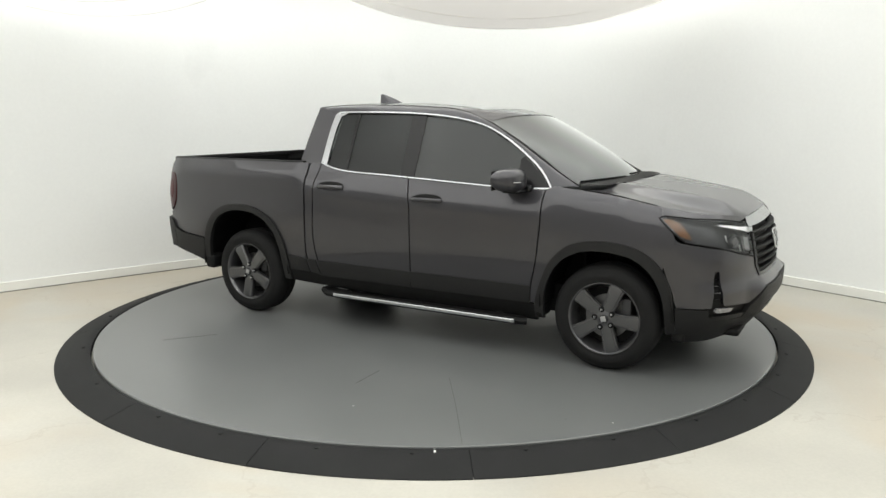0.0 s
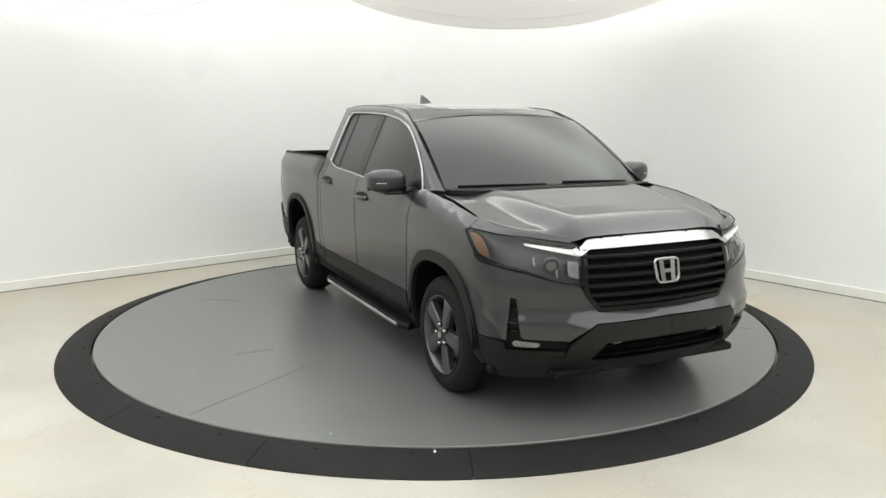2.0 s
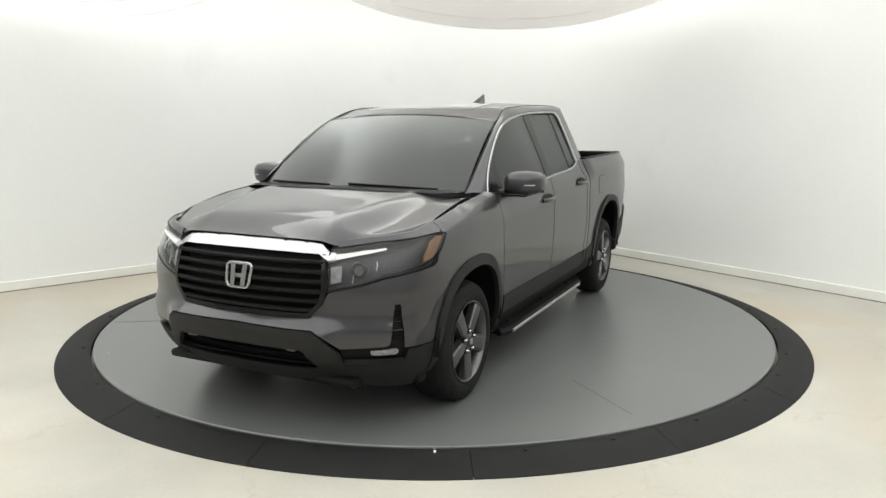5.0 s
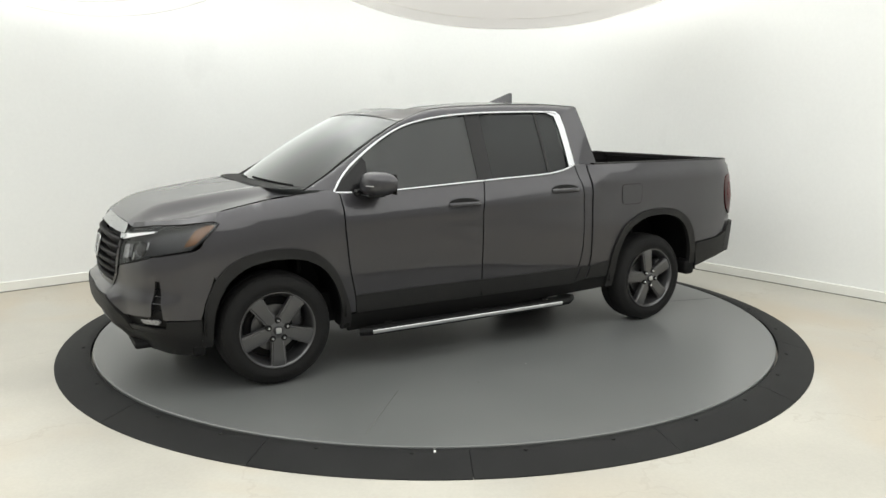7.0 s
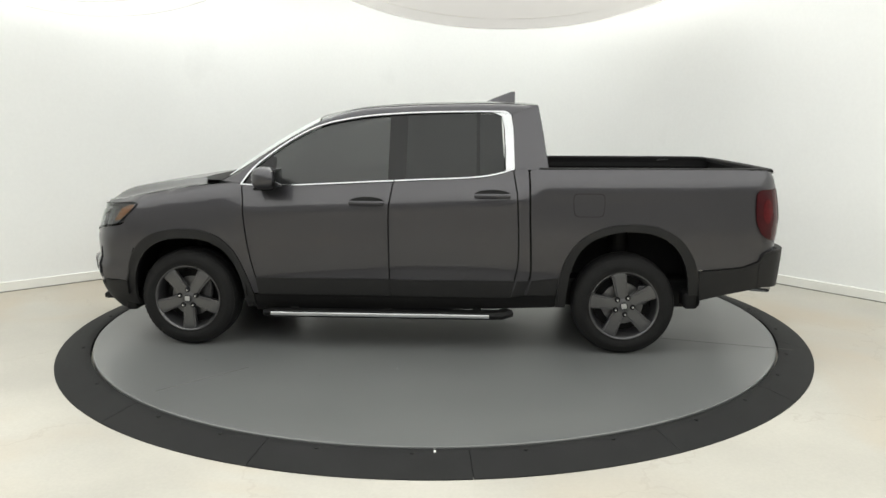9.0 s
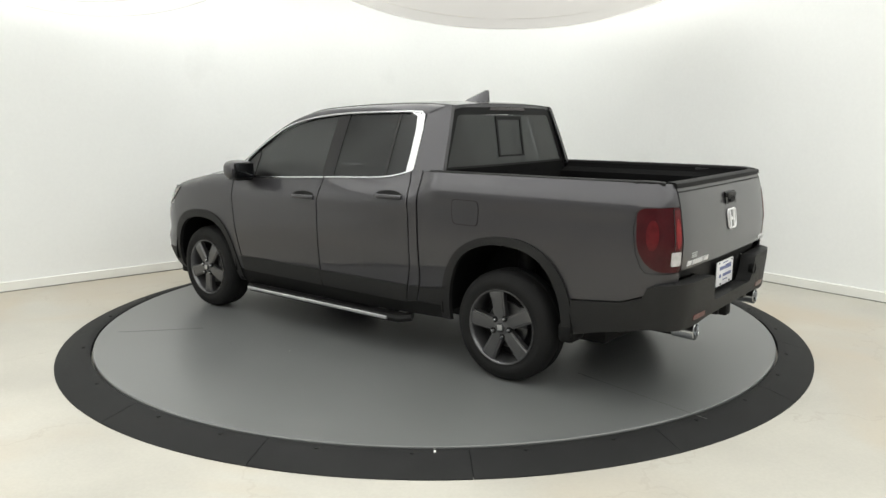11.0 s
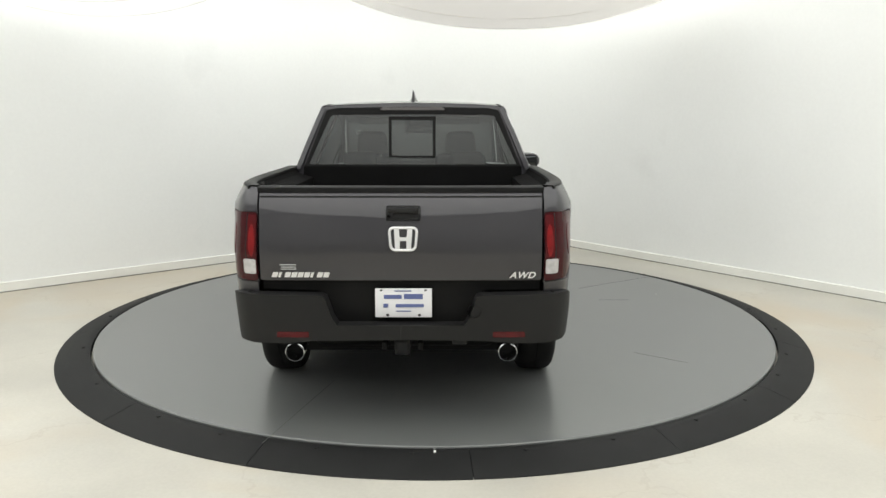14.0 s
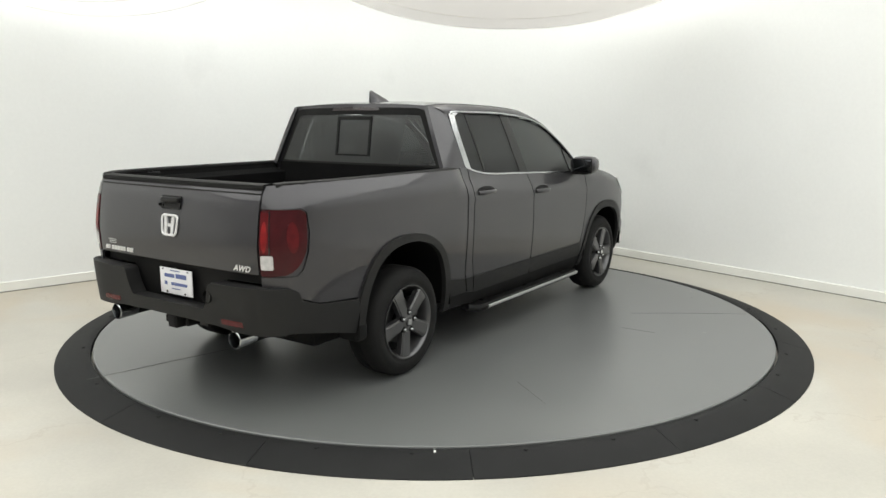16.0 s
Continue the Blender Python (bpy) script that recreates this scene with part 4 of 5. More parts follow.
def rear_surf(y, z, off=0.0):
    q = skin(ry(abs(y)), z, off)
    return (q[0], y, z)


def bumper_surf(s, z, off=0.0):
    """The rear bumper stands out backwards more than sideways."""
    k = abs(np.interp(s, SS, PN[:, 1]))
    return skin(s, z, off * (1 - .72 * k) if off > 0 else off)


def cab():
    grid("roof", lambda a, b: roof_point(2 * a - 1, b), 36, 36, M_PAINT, TRUCK, flip=True, sharp=60)
    grid("sunroof", lambda a, b: roof_point((2 * a - 1) * .66, .13 + .32 * b, .0015), 16, 12, M_SUNROOF, TRUCK, flip=True, label="black glass sunroof panel")
    grid("headlining", lambda a, b: roof_point((2 * a - 1) * .97, .04 + .93 * b, -.045), 12, 12, M_LINING, TRUCK, flip=False)
    ws = grid("windscreen", lambda a, b: screen_point((2 * a - 1) * .985, .02 + .97 * b), 24, 16, M_GLASS_F, TRUCK, "clear laminated windscreen", flip=True)
    ws.visible_shadow = False
    # black border of the screen
    for u0, u1, v0, v1 in ((-.985, -.94, .02, .99), (.94, .985, .02, .99), (-.94, .94, .945, .99), (-.94, .94, .02, .07), (-.20, .20, .80, .945)):
        grid("screen_border", lambda a, b: screen_point(u0 + (u1 - u0) * a, v0 + (v1 - v0) * b, -.004), 12, 8, M_BLACK, ws, flip=True)
    def cowl(a, b):
        w = 2 * a - 1
        f = (1.565 - .14 * w ** 6, .79 * w, 1.236 - .006 * w * w)
        r = (1.468 - .175 * w * w, .79 * w, 1.246 - .018 * w * w)
        return tuple(p + (q - p) * b for p, q in zip(f, r))
    grid("cowl", cowl, 24, 4, M_BLACK, TRUCK)
    for y0, y1 in ((.62, .02), (-.12, -.70)):
        pts = []
        for k in range(12):
            y = y0 + (y1 - y0) * k / 11
            u = y / .79
            q = screen_point(u, .018 + .018 * k / 11, .006)
            pts.append(q)
        sweep("wiper", pts, ring_section(.006, .007, 6), (0, 0, 1), M_BLACK, TRUCK)
    # small sticker on the glass
    grid("sticker", lambda a, b: screen_point(.80 + .055 * a, .64 + .085 * b, -.007), 2, 2, M_PLATE, ws, "small white paper sticker", flip=True)
    for sgn in (1, -1):
        # rail from the screen pillar over the doors
        n = len(RAIL_O)
        OX = np.array(RAIL_O)
        CX = np.array([green(*p) for p in C_PTS])
        def rail(a, b, sgn=sgn):
            t = a * (n - 1)
            i = min(int(t), n - 2)
            f = t - i
            def cr(P):
                p0, p1, p2, p3 = P[max(i - 1, 0)], P[i], P[i + 1], P[min(i + 2, n - 1)]
                return .5 * (2 * p1 + (p2 - p0) * f + (2 * p0 - 5 * p1 + 4 * p2 - p3) * f * f + (3 * p1 - p0 - 3 * p2 + p3) * f ** 3)
            c, o = cr(CX), cr(OX)
            k = 4 * b * (1 - b) * .016
            p = c + (o - c) * b + np.array((.15, .6, .7)) * k
            return (p[0], sgn * p[1], p[2])
        grid("roof_rail", rail, 54, 8, M_PAINT, TRUCK, flip=sgn < 0, sharp=60)
        sweep("roof_ditch_strip", [(p[0], sgn * (p[1] - .004), p[2] + .001) for p in curve_pts(RAIL_O[4:], .06)], ring_section(.005, .004, 6), (0, 0, 1), M_BLACK, TRUCK)
        sweep("screen_seal", [(p[0] + .002, sgn * (p[1] - .004), p[2] + .001) for p in curve_pts(RAIL_O[:5], .06)], ring_section(.006, .005, 6), (0, 0, 1), M_BLACK, TRUCK)
        pillar = [(-.79, 1.712), (-.800, 1.60), (-.806, 1.45), (-.810, 1.322), (-.90, 1.318), (-1.05, 1.318), (-1.035, 1.42), (-1.012, 1.58), (-.99, 1.70), (-.978, 1.762), (-.93, 1.768), (-.85, 1.745)]
        panel("rear_pillar", pillar, green, M_PAINT, TRUCK, sgn, 0, .03, .04)
        # glass and its dark surrounds
        top = [tuple(p) for p in curve_pts([(1.165, 1.215), (1.092, 1.298), (.982, 1.392), (.765, 1.533), (.562, 1.622), (.300, 1.674), (.075, 1.697)], .04)]
        fg = [p for p in top if p[0] > .085] + [(.085, 1.695), (.085, 1.24), (.5, 1.222), (.93, 1.206)]
        w = panel("front_window", fg, green, M_GLASS_FD, TRUCK, sgn, -.012, .004, .06, "tinted front door glass")
        w.visible_shadow = False
        w = panel("rear_window", [(-.035, 1.708), (-.35, 1.712), (-.535, 1.712), (-.545, 1.268), (-.3, 1.256), (-.035, 1.245)], green, M_GLASS_S, TRUCK, sgn, -.012, .004, .06, "dark privacy glass in the rear door")
        w.visible_shadow = False
        w = panel("quarter_window", [(-.555, 1.712), (-.68, 1.712), (-.712, 1.69), (-.735, 1.40), (-.738, 1.31), (-.62, 1.285), (-.562, 1.273)], green, M_GLASS_S, TRUCK, sgn, -.012, .004, .06, "dark privacy glass in the rear door")
        w.visible_shadow = False
        panel("door_pillar", [(.088, 1.70), (-.038, 1.712), (-.038, 1.243), (.088, 1.232)], green, M_GLOSSB, TRUCK, sgn, -.008, .012, .06)
        panel("window_divider", [(-.533, 1.714), (-.558, 1.714), (-.566, 1.27), (-.542, 1.266)], green, M_GLOSSB, TRUCK, sgn, -.008, .012, .06)
        panel("mirror_sail", [(1.160, 1.208), (1.095, 1.285), (.94, 1.418), (.915, 1.395), (.925, 1.205)], green, M_GLOSSB, TRUCK, sgn, -.007, .012, .04)
        # chrome
        for nm, pts, wd in (("chrome_upper_trim", [green(p[0], p[1], .003) for p in curve_pts(C_PTS[:-1] + [(-.745, 1.708)], .03)], .0085),
                            ("chrome_lower_trim", [green(p[0], p[1], .004) for p in curve_pts([(1.172, 1.202), (.9, 1.196), (.5, 1.215), (.2, 1.230), (.046, 1.236)], .05)], .0085),
                            ("chrome_lower_trim", [green(p[0], p[1], .004) for p in curve_pts([(.038, 1.237), (-.145, 1.246), (-.45, 1.258), (-.62, 1.274), (-.73, 1.298), (-.806, 1.322)], .05)], .0085)):
            sweep(nm, [(q[0], sgn * q[1], q[2]) for q in pts], ring_section(wd, .006, 8), (0, sgn, .3), M_CHROME, TRUCK, "bright chrome window trim")
        panel("chrome_pillar_trim", [(-.66, 1.731), (-.745, 1.728), (-.782, 1.700), (-.798, 1.60), (-.805, 1.45), (-.810, 1.325), (-.748, 1.305), (-.746, 1.45), (-.736, 1.60), (-.716, 1.69), (-.66, 1.712)], green, M_CHROME, TRUCK, sgn, .004, .016, .03, "wide bright chrome pillar trim")
        # back wall of the cab
        fr = [(0, 1.783), (.45, 1.779), (.62, 1.768), (.668, 1.745), (.848, 1.325), (.85, 1.27), (0, 1.27), (0, 1.325), (.775, 1.325), (.625, 1.700), (.59, 1.712), (0, 1.715)]
        panel("cab_back_frame", fr, back_surf, M_PAINT, TRUCK, sgn, 0, .03, .05)
        panel("window_seal", [(0, 1.760), (.55, 1.752), (.628, 1.735), (.798, 1.318), (0, 1.318), (0, 1.345), (.762, 1.345), (.60, 1.690), (.57, 1.700), (0, 1.705)], back_surf, M_BLACK, TRUCK, sgn, .003, .012, .05)
        panel("cab_back_lower", [(0, 1.33), (.80, 1.33), (.80, .86), (0, .86)], back_surf, M_BED, TRUCK, sgn, .006, .02, .1)
        mirror(sgn)
    rg = panel("rear_screen", [(-.765, 1.345), (.765, 1.345), (.605, 1.69), (.57, 1.702), (-.57, 1.702), (-.605, 1.69)], back_surf, M_GLASS_R, TRUCK, 1, .001, .004, .08, "dark tinted rear screen with sliding pane")
    rg.visible_shadow = False
    for y in (.163, -.158):
        panel("sliding_pane_bar", [(y - .011, 1.40), (y + .011, 1.40), (y + .011, 1.685), (y - .011, 1.685)], back_surf, M_BLACK, rg, 1, .006, .014, .05)
    panel("sliding_pane_bar", [(-.17, 1.665), (.17, 1.665), (.17, 1.69), (-.17, 1.69)], back_surf, M_BLACK, rg, 1, .007, .014, .05)
    panel("sliding_pane_bar", [(-.17, 1.395), (.17, 1.395), (.17, 1.408), (-.17, 1.408)], back_surf, M_BLACK, rg, 1, .007, .014, .05)
    panel("high_stop_lamp", rounded([(-.24, 1.735), (.24, 1.735), (.22, 1.757), (-.22, 1.757)], .008), back_surf, M_STOP, TRUCK, 1, .008, .014, .04, "dark red high stop lamp")
    # shark fin
    bm = bmesh.new()
    secs = []
    for k in range(9):
        t = k / 8
        x = -.585 - .235 * t
        h = .087 * min(1, t / .88) ** .95 + .004
        w = .030 * math.sin(math.pi * (.18 + .72 * t)) + .004
        zr = roof_mid(x) - .004
        secs.append([bm.verts.new((x, s * w * f, zr + h * q)) for s, f, q in ((-1, 1, 0), (-1, .6, .35), (-1, .32, .85), (1, .10, 1.0), (1, .32, .85), (1, .6, .35), (1, 1, 0))])
    for a, b in zip(secs, secs[1:]):
        for i in range(6):
            bm.faces.new((a[i], b[i], b[i + 1], a[i + 1]))
    bm.faces.new(secs[0])
    bm.faces.new(secs[-1][::-1])
    part("antenna_fin", bm, M_PAINT, TRUCK, "grey shark fin aerial", sharp=60)


def mirror(sgn):
    m = tagged(new("side_mirror"), "painted door mirror with a bright strip")
    m.parent = TRUCK
    secs = []
    # shell: stations outward from the arm
    for y, x0, x1, z0, z1 in ((.925, .875, 1.005, 1.200, 1.312), (.955, .856, 1.022, 1.185, 1.334), (1.015, .848, 1.030, 1.181, 1.343), (1.08, .845, 1.026, 1.184, 1.342),
                              (1.125, .845, 1.006, 1.195, 1.335), (1.152, .846, .98, 1.213, 1.320), (1.167, .849, .945, 1.236, 1.298)):
        cx, cz, a, b = (x0 + x1) / 2, (z0 + z1) / 2, (x1 - x0) / 2, (z1 - z0) / 2
        ring = []
        for k in range(24):
            t = 2 * math.pi * k / 24
            c, s = math.cos(t), math.sin(t)
            e = .68
            ring.append((cx + a * math.copysign(abs(c) ** e, c), sgn * y, cz + b * math.copysign(abs(s) ** e, s)))
        secs.append(ring)
    bm = bmesh.new()
    vv = [[bm.verts.new(p) for p in r] for r in secs]
    for r, q in zip(vv, vv[1:]):
        for k in range(24):
            bm.faces.new((r[k], r[(k + 1) % 24], q[(k + 1) % 24], q[k]))
    bm.faces.new(vv[0])
    bm.faces.new(vv[-1])
    part("shell", bm, M_PAINT, m, sharp=60)
    part("mirror_glass", rbox((.842, sgn * 1.05, 1.260), (.008, .17, .112), .003), M_MIRROR, m, "mirror glass")
    bm = rbox((.847, sgn * 1.05, 1.260), (.012, .185, .130), .005)
    part("rear_bezel", bm, M_BLACK, m)
    sweep("bright_strip", [(1.027 - .02 * max(0, (y - 1.06) / .07) ** 2, sgn * y, 1.255) for y in np.linspace(1.07, 1.135, 8)], ring_section(.003, .003, 6), (0, 0, 1), M_WLENS, m, "clear side lamp strip")
    bm = rbox((.985, sgn * .905, 1.200), (.13, .08, .046), .018, 3)
    part("arm", bm, M_GLOSSB, m)
    part("lower_shell", rbox((.955, sgn * 1.005, 1.188), (.13, .15, .022), .010, 3), M_GLOSSB, m)


cab()


# ---------------------------------------------------------------- bed and tail
def tail():
    tg = panel("tailgate", rounded([(-.742, .834), (.742, .834), (.742, 1.298), (-.742, 1.298)], .012), rear_surf, M_PAINT, TRUCK, 1, 0, .04, .05)
    sweep("tailgate_cap", [(rear_surf(y, 1.305)[0] + .02, y, 1.306) for y in np.linspace(-.748, .748, 21)], [(-.035, -.012), (-.033, .012), (-.02, .019), (.03, .019), (.037, .010), (.037, -.014)], (0, 0, 1), M_BLACK, tg, "black plastic cap")
    # thin black strip draws the crease's shade line on the paint
    panel("crease_shade_strip", [(-.742, 1.268), (.742, 1.268), (.742, 1.276), (-.742, 1.276)], rear_surf, M_BLACK, tg, 1, .001, .003, .06)
    h = panel("tailgate_handle", rounded([(-.105, 1.150), (.075, 1.150), (.075, 1.228), (-.105, 1.228)], .012), rear_surf, M_GLOSSB, tg, 1, .008, .012, .03, "gloss black tailgate handle")
    # flat dark patch on the handle for shade in its pocket
    panel("pocket_shade", rounded([(-.095, 1.158), (.04, 1.158), (.04, 1.190), (-.095, 1.190)], .008), rear_surf, M_GAP_SHADE, h, 1, .0095, .003, .03)
    part("handle_lever", rbox((-2.676, -.012, 1.205), (.025, .16, .03), .008), M_CLAD, h)
    turned("key_lock", [(0, .004), (.009, .004), (.010, -.01)], 14, "x", (-2.69, .06, 1.175), M_BLACK, h)
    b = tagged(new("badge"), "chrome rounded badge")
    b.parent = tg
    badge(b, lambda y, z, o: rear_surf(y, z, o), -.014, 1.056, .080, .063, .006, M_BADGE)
    # model name: a plain slanted bar
    for k in range(9):
        w = .0285 if k not in (1, 6) else .014
        ya = .682 - .0340 * k
        poly = [(ya, .851), (ya - w, .851), (ya - w - .009, .878), (ya - .009, .878)]
        bm = bmesh.new()
        f = [bm.verts.new(rear_surf(p, q, .005)) for p, q in poly]
        g2 = [bm.verts.new(rear_surf(p, q, -.003)) for p, q in poly]
        bm.faces.new(f)
        bm.faces.new(g2[::-1])
        for i in range(4):
            bm.faces.new((f[i], g2[i], g2[(i + 1) % 4], f[(i + 1) % 4]))
        part("name_bar", bm, M_BADGE, tg, "bright metal name bar")
    for y0, y1, z in ((.636, .548, .918), (.630, .552, .906), (.632, .550, .895)):
        part("sticker_bar", rbox((rear_surf((y0 + y1) / 2, z)[0] - .001, (y0 + y1) / 2, z), (.003, y0 - y1, .005), .001, 1), M_SATIN, tg)
    letters("drive_letters", "AWD", .050, Vector((-2.699, -.572, .850)), tg)
    for sgn in (1, -1):
        tl = tagged(new("tail_light"), "dark red tail light with a white reversing lens")
        tl.parent = TRUCK
        lens = [(ry(.758), 1.190), (ry(.80), 1.192), (sx(-2.505), 1.188), (sx(-2.474), 1.165), (sx(-2.474), 1.06), (sx(-2.482), .955), (sx(-2.53), .875), (sx(-2.585), .838), (ry(.80), .828), (ry(.758), .828)]
        panel("lamp_backing", [(ry(.757), 1.205), (sx(-2.44), 1.205), (sx(-2.44), .81), (ry(.757), .81)], skin, M_PAINT, tl, sgn, -.010, .01, .04)
        panel("lens", rounded(lens, .045, 4), skin, M_RED, tl, sgn, .002, .03, .03)
        def oval(s0, z0, rs, rz):
            return [(s0 + rs * math.cos(a2), z0 + rz * math.sin(a2)) for a2 in np.linspace(0, 2 * math.pi, 25)[:-1]]
        panel("inner_lens", rounded([(ry(.762), 1.178), (ry(.812), 1.178), (ry(.812), .955), (ry(.762), .955)], .012), skin, M_REDDIM, tl, sgn, .0035, .004, .02, "lighter red inner lens")
        panel("lamp_reflector", oval(ry(.786), 1.045, .019, .085), skin, M_REDLIT, tl, sgn, .0042, .004, .015, "bright red reflector")
        panel("lamp_reflector", oval(sx(-2.56), 1.04, .036, .085), skin, M_REDDIM, tl, sgn, .0042, .004, .015, "dim red reflector")
        panel("lens_divider", [(ry(.812), 1.186), (ry(.818), 1.186), (ry(.818), .95), (ry(.812), .95)], skin, M_STOP, tl, sgn, .0045, .004, .02)
        panel("reversing_lens", rounded([(ry(.764), .945), (ry(.832), .945), (ry(.832), .866), (ry(.764), .866)], .01), skin, M_WLENS, tl, sgn, .005, .006, .02, "frosted white lens")
        # bumper halves
        bp = [(ry(0), .600), (ry(.335), .600), (ry(.36), .64), (ry(.395), .752), (ry(.42), .764), (ry(.74), .768), (sx(-2.60), .765), (sx(-2.545), .74), (sx(-2.52), .69), (sx(-2.52), .505), (ry(.78), .497), (ry(.60), .50), (ry(.45), .515), (ry(.2), .52), (ry(0), .52)]
        rb = panel("rear_bumper", bp, bumper_surf, M_CLAD, TRUCK, sgn, .066, .095, .035, "dark grey plastic rear bumper")
        panel("bumper_reflector", rounded([(ry(.485), .535), (ry(.655), .535), (ry(.65), .566), (ry(.485), .566)], .006), bumper_surf, M_REDDIM, rb, sgn, .069, .008, .03, "red bumper reflector")
        panel("plate_recess", [(ry(0), .56), (ry(.42), .56), (ry(.44), .77), (ry(.75), .775), (ry(.75), .84), (ry(0), .84)], skin, M_BLACK, TRUCK, sgn, -.045, .02, .05)
        ex = turned("exhaust_tip", [(.040, .13), (.047, .13), (.052, .02), (.052, 0), (.047, -.004), (.044, .01), (.040, .11)], 28, "x", (-2.71, sgn * .567, .449), M_CHROME, TRUCK, "round chrome exhaust tip")
        turned("pipe", [(0, .10), (.0435, .10), (.040, .26), (0, .26)], 16, "x", (-2.71, sgn * .567, .449), M_BLACK, ex)
        # rail cap
        path = []
        for x in np.linspace(-.985, -2.57, 24):
            q = skin(sx(x), 1.325)
            path.append((x, sgn * (q[1] - .036 - .012 * smooth01((-2.45 - x) / .12)), 1.322 - .006 * smooth01((-2.5 - x) / .06)))
        sweep("bed_rail_cap", path, [(-.036, -.008), (-.034, .006), (-.026, .011), (.026, .011), (.034, .006), (.036, -.008)], (0, 0, 1), M_BLACK, TRUCK, "black plastic bed rail cap")
        # inner wall
        vs, fs = [], []
        xs = np.linspace(-1.04, -2.60, 14)
        for x in xs:
            y = skin(sx(x), 1.325)[1] - .06
            vs += [(x, sgn * y, 1.325), (x, sgn * (y - .03), 1.28), (x, sgn * min(.73, y - .05), 1.25), (x, sgn * min(.72, y - .05), .88)]
        for i in range(len(xs) - 1):
            fs += [(i * 4 + k, i * 4 + k + 1, i * 4 + 5 + k, i * 4 + 4 + k) for k in range(3)]
        mesh("bed_wall", vs, fs, M_BED, TRUCK)
        q = skin(sx(-2.2), 1.3)
        part("tie_down_plate", rbox((-2.22, sgn * (q[1] - .085), 1.295), (.16, .012, .028), .004), M_CLAD, TRUCK)
    bm = rbox((-1.82, 0, .875), (1.58, 1.50, .02), .004)
    for k in range(9):
        rbox((-1.82, -.6 + .15 * k, .889), (1.5, .05, .012), .004, 1, bm=bm)
    part("bed_floor", bm, M_BED, TRUCK)
    part("tailgate_inner", rbox((-2.585, 0, 1.08), (.03, 1.46, .42), .008), M_BED, TRUCK)
    pl = part("dealer_plate", rbox((-2.668, -.012, .708), (.008, .302, .158), .003), M_PLATE, TRUCK, "white dealer plate with blue printing")
    for y, z, w, hh in ((.045, .742, .095, .022), (-.065, .744, .10, .028), (.082, .694, .026, .022), (-.045, .694, .15, .018), (-.012, .664, .08, .006), (-.01, .774, .09, .006)):
        part("print_bar", rbox((-2.6735, y, z), (.003, w, hh), .001, 1), M_BLUE, pl)
    for s in (1, -1):
        part("plate_bolt", rbox((-2.6735, -.012 + s * .085, .642), (.005, .014, .012), .002, 1), M_BLACK, pl)
        part("plate_bolt", rbox((-2.6735, -.012 + s * .118, .778), (.005, .014, .008), .002, 1), M_BLACK, pl)
    turned("bumper_socket", [(0, .012), (.03, .012), (.036, 0), (.036, -.02)], 20, "x", (-2.726, -.385, .68), M_BLACK, TRUCK)
    # hitch and undercarriage
    hi = part("hitch_receiver", rbox((-2.60, -.005, .475), (.22, .085, .085), .008), M_BLACK, TRUCK)
    # dark plate over the tube's end for the shade inside
    part("opening_shade", rbox((-2.712, -.005, .475), (.004, .055, .055), .002), M_GAP_SHADE, hi)
    part("hitch_tube", rbox((-2.50, 0, .49), (.07, .9, .07), .012), M_BLACK, hi)
    part("chain_loop", rbox((-2.62, .09, .47), (.12, .03, .05), .012), M_BLACK, hi)
    part("chain_loop", rbox((-2.62, -.10, .47), (.12, .03, .05), .012), M_BLACK, hi)
    part("wiring_socket", rbox((-2.70, -.31, .505), (.03, .075, .028), .004), M_CLAD, TRUCK)
    part("underbody", rbox((-.05, 0, .40), (4.3, 1.36, .22), .03), M_BLACK, TRUCK)
    part("muffler", rbox((-2.12, 0, .42), (.30, 1.1, .18), .07, 4), M_BLACK, TRUCK)
    for x in (1.59, -1.59):
        part("axle_beam", rbox((x, 0, .34), (.12, 1.4, .09), .03), M_BLACK, TRUCK)
        for s in (1, -1):
            part("control_arm", rbox((x - .08, s * .58, .29), (.20, .28, .05), .02), M_BLACK, TRUCK)
            turned("strut", [(.05, .25), (.05, .6), (.07, .6), (.07, .75)], 14, "z", (x, s * .62, .10), M_BLACK, TRUCK)
    part("front_undertray", rbox((2.15, 0, .30), (.5, 1.3, .05), .02), M_BLACK, TRUCK)


def letters(name, text, size, at, parent):
    """Raised slanted letters that face backwards."""
    cu = bpy.data.curves.new(name, "FONT")
    cu.body, cu.size, cu.extrude, cu.shear, cu.space_character = text, size, .0015, .35, 1.12
    cu.offset = .0012
    tmp = bpy.data.objects.new(name, cu)
    scene.collection.objects.link(tmp)
    bpy.context.view_layer.update()
    me = bpy.data.meshes.new_from_object(tmp.evaluated_get(bpy.context.evaluated_depsgraph_get()))
    bpy.data.objects.remove(tmp)
    m = Matrix.Translation(at) @ Matrix(((0, 0, -1, 0), (-1.02, 0, 0, 0), (0, .92, 0, 0), (0, 0, 0, 1)))
    me.transform(m)
    me.materials.clear()
    me.materials.append(M_BADGE)
    ob = new(name, me)
    ob.parent = parent
    return tagged(ob, "raised chrome letters")


tail()


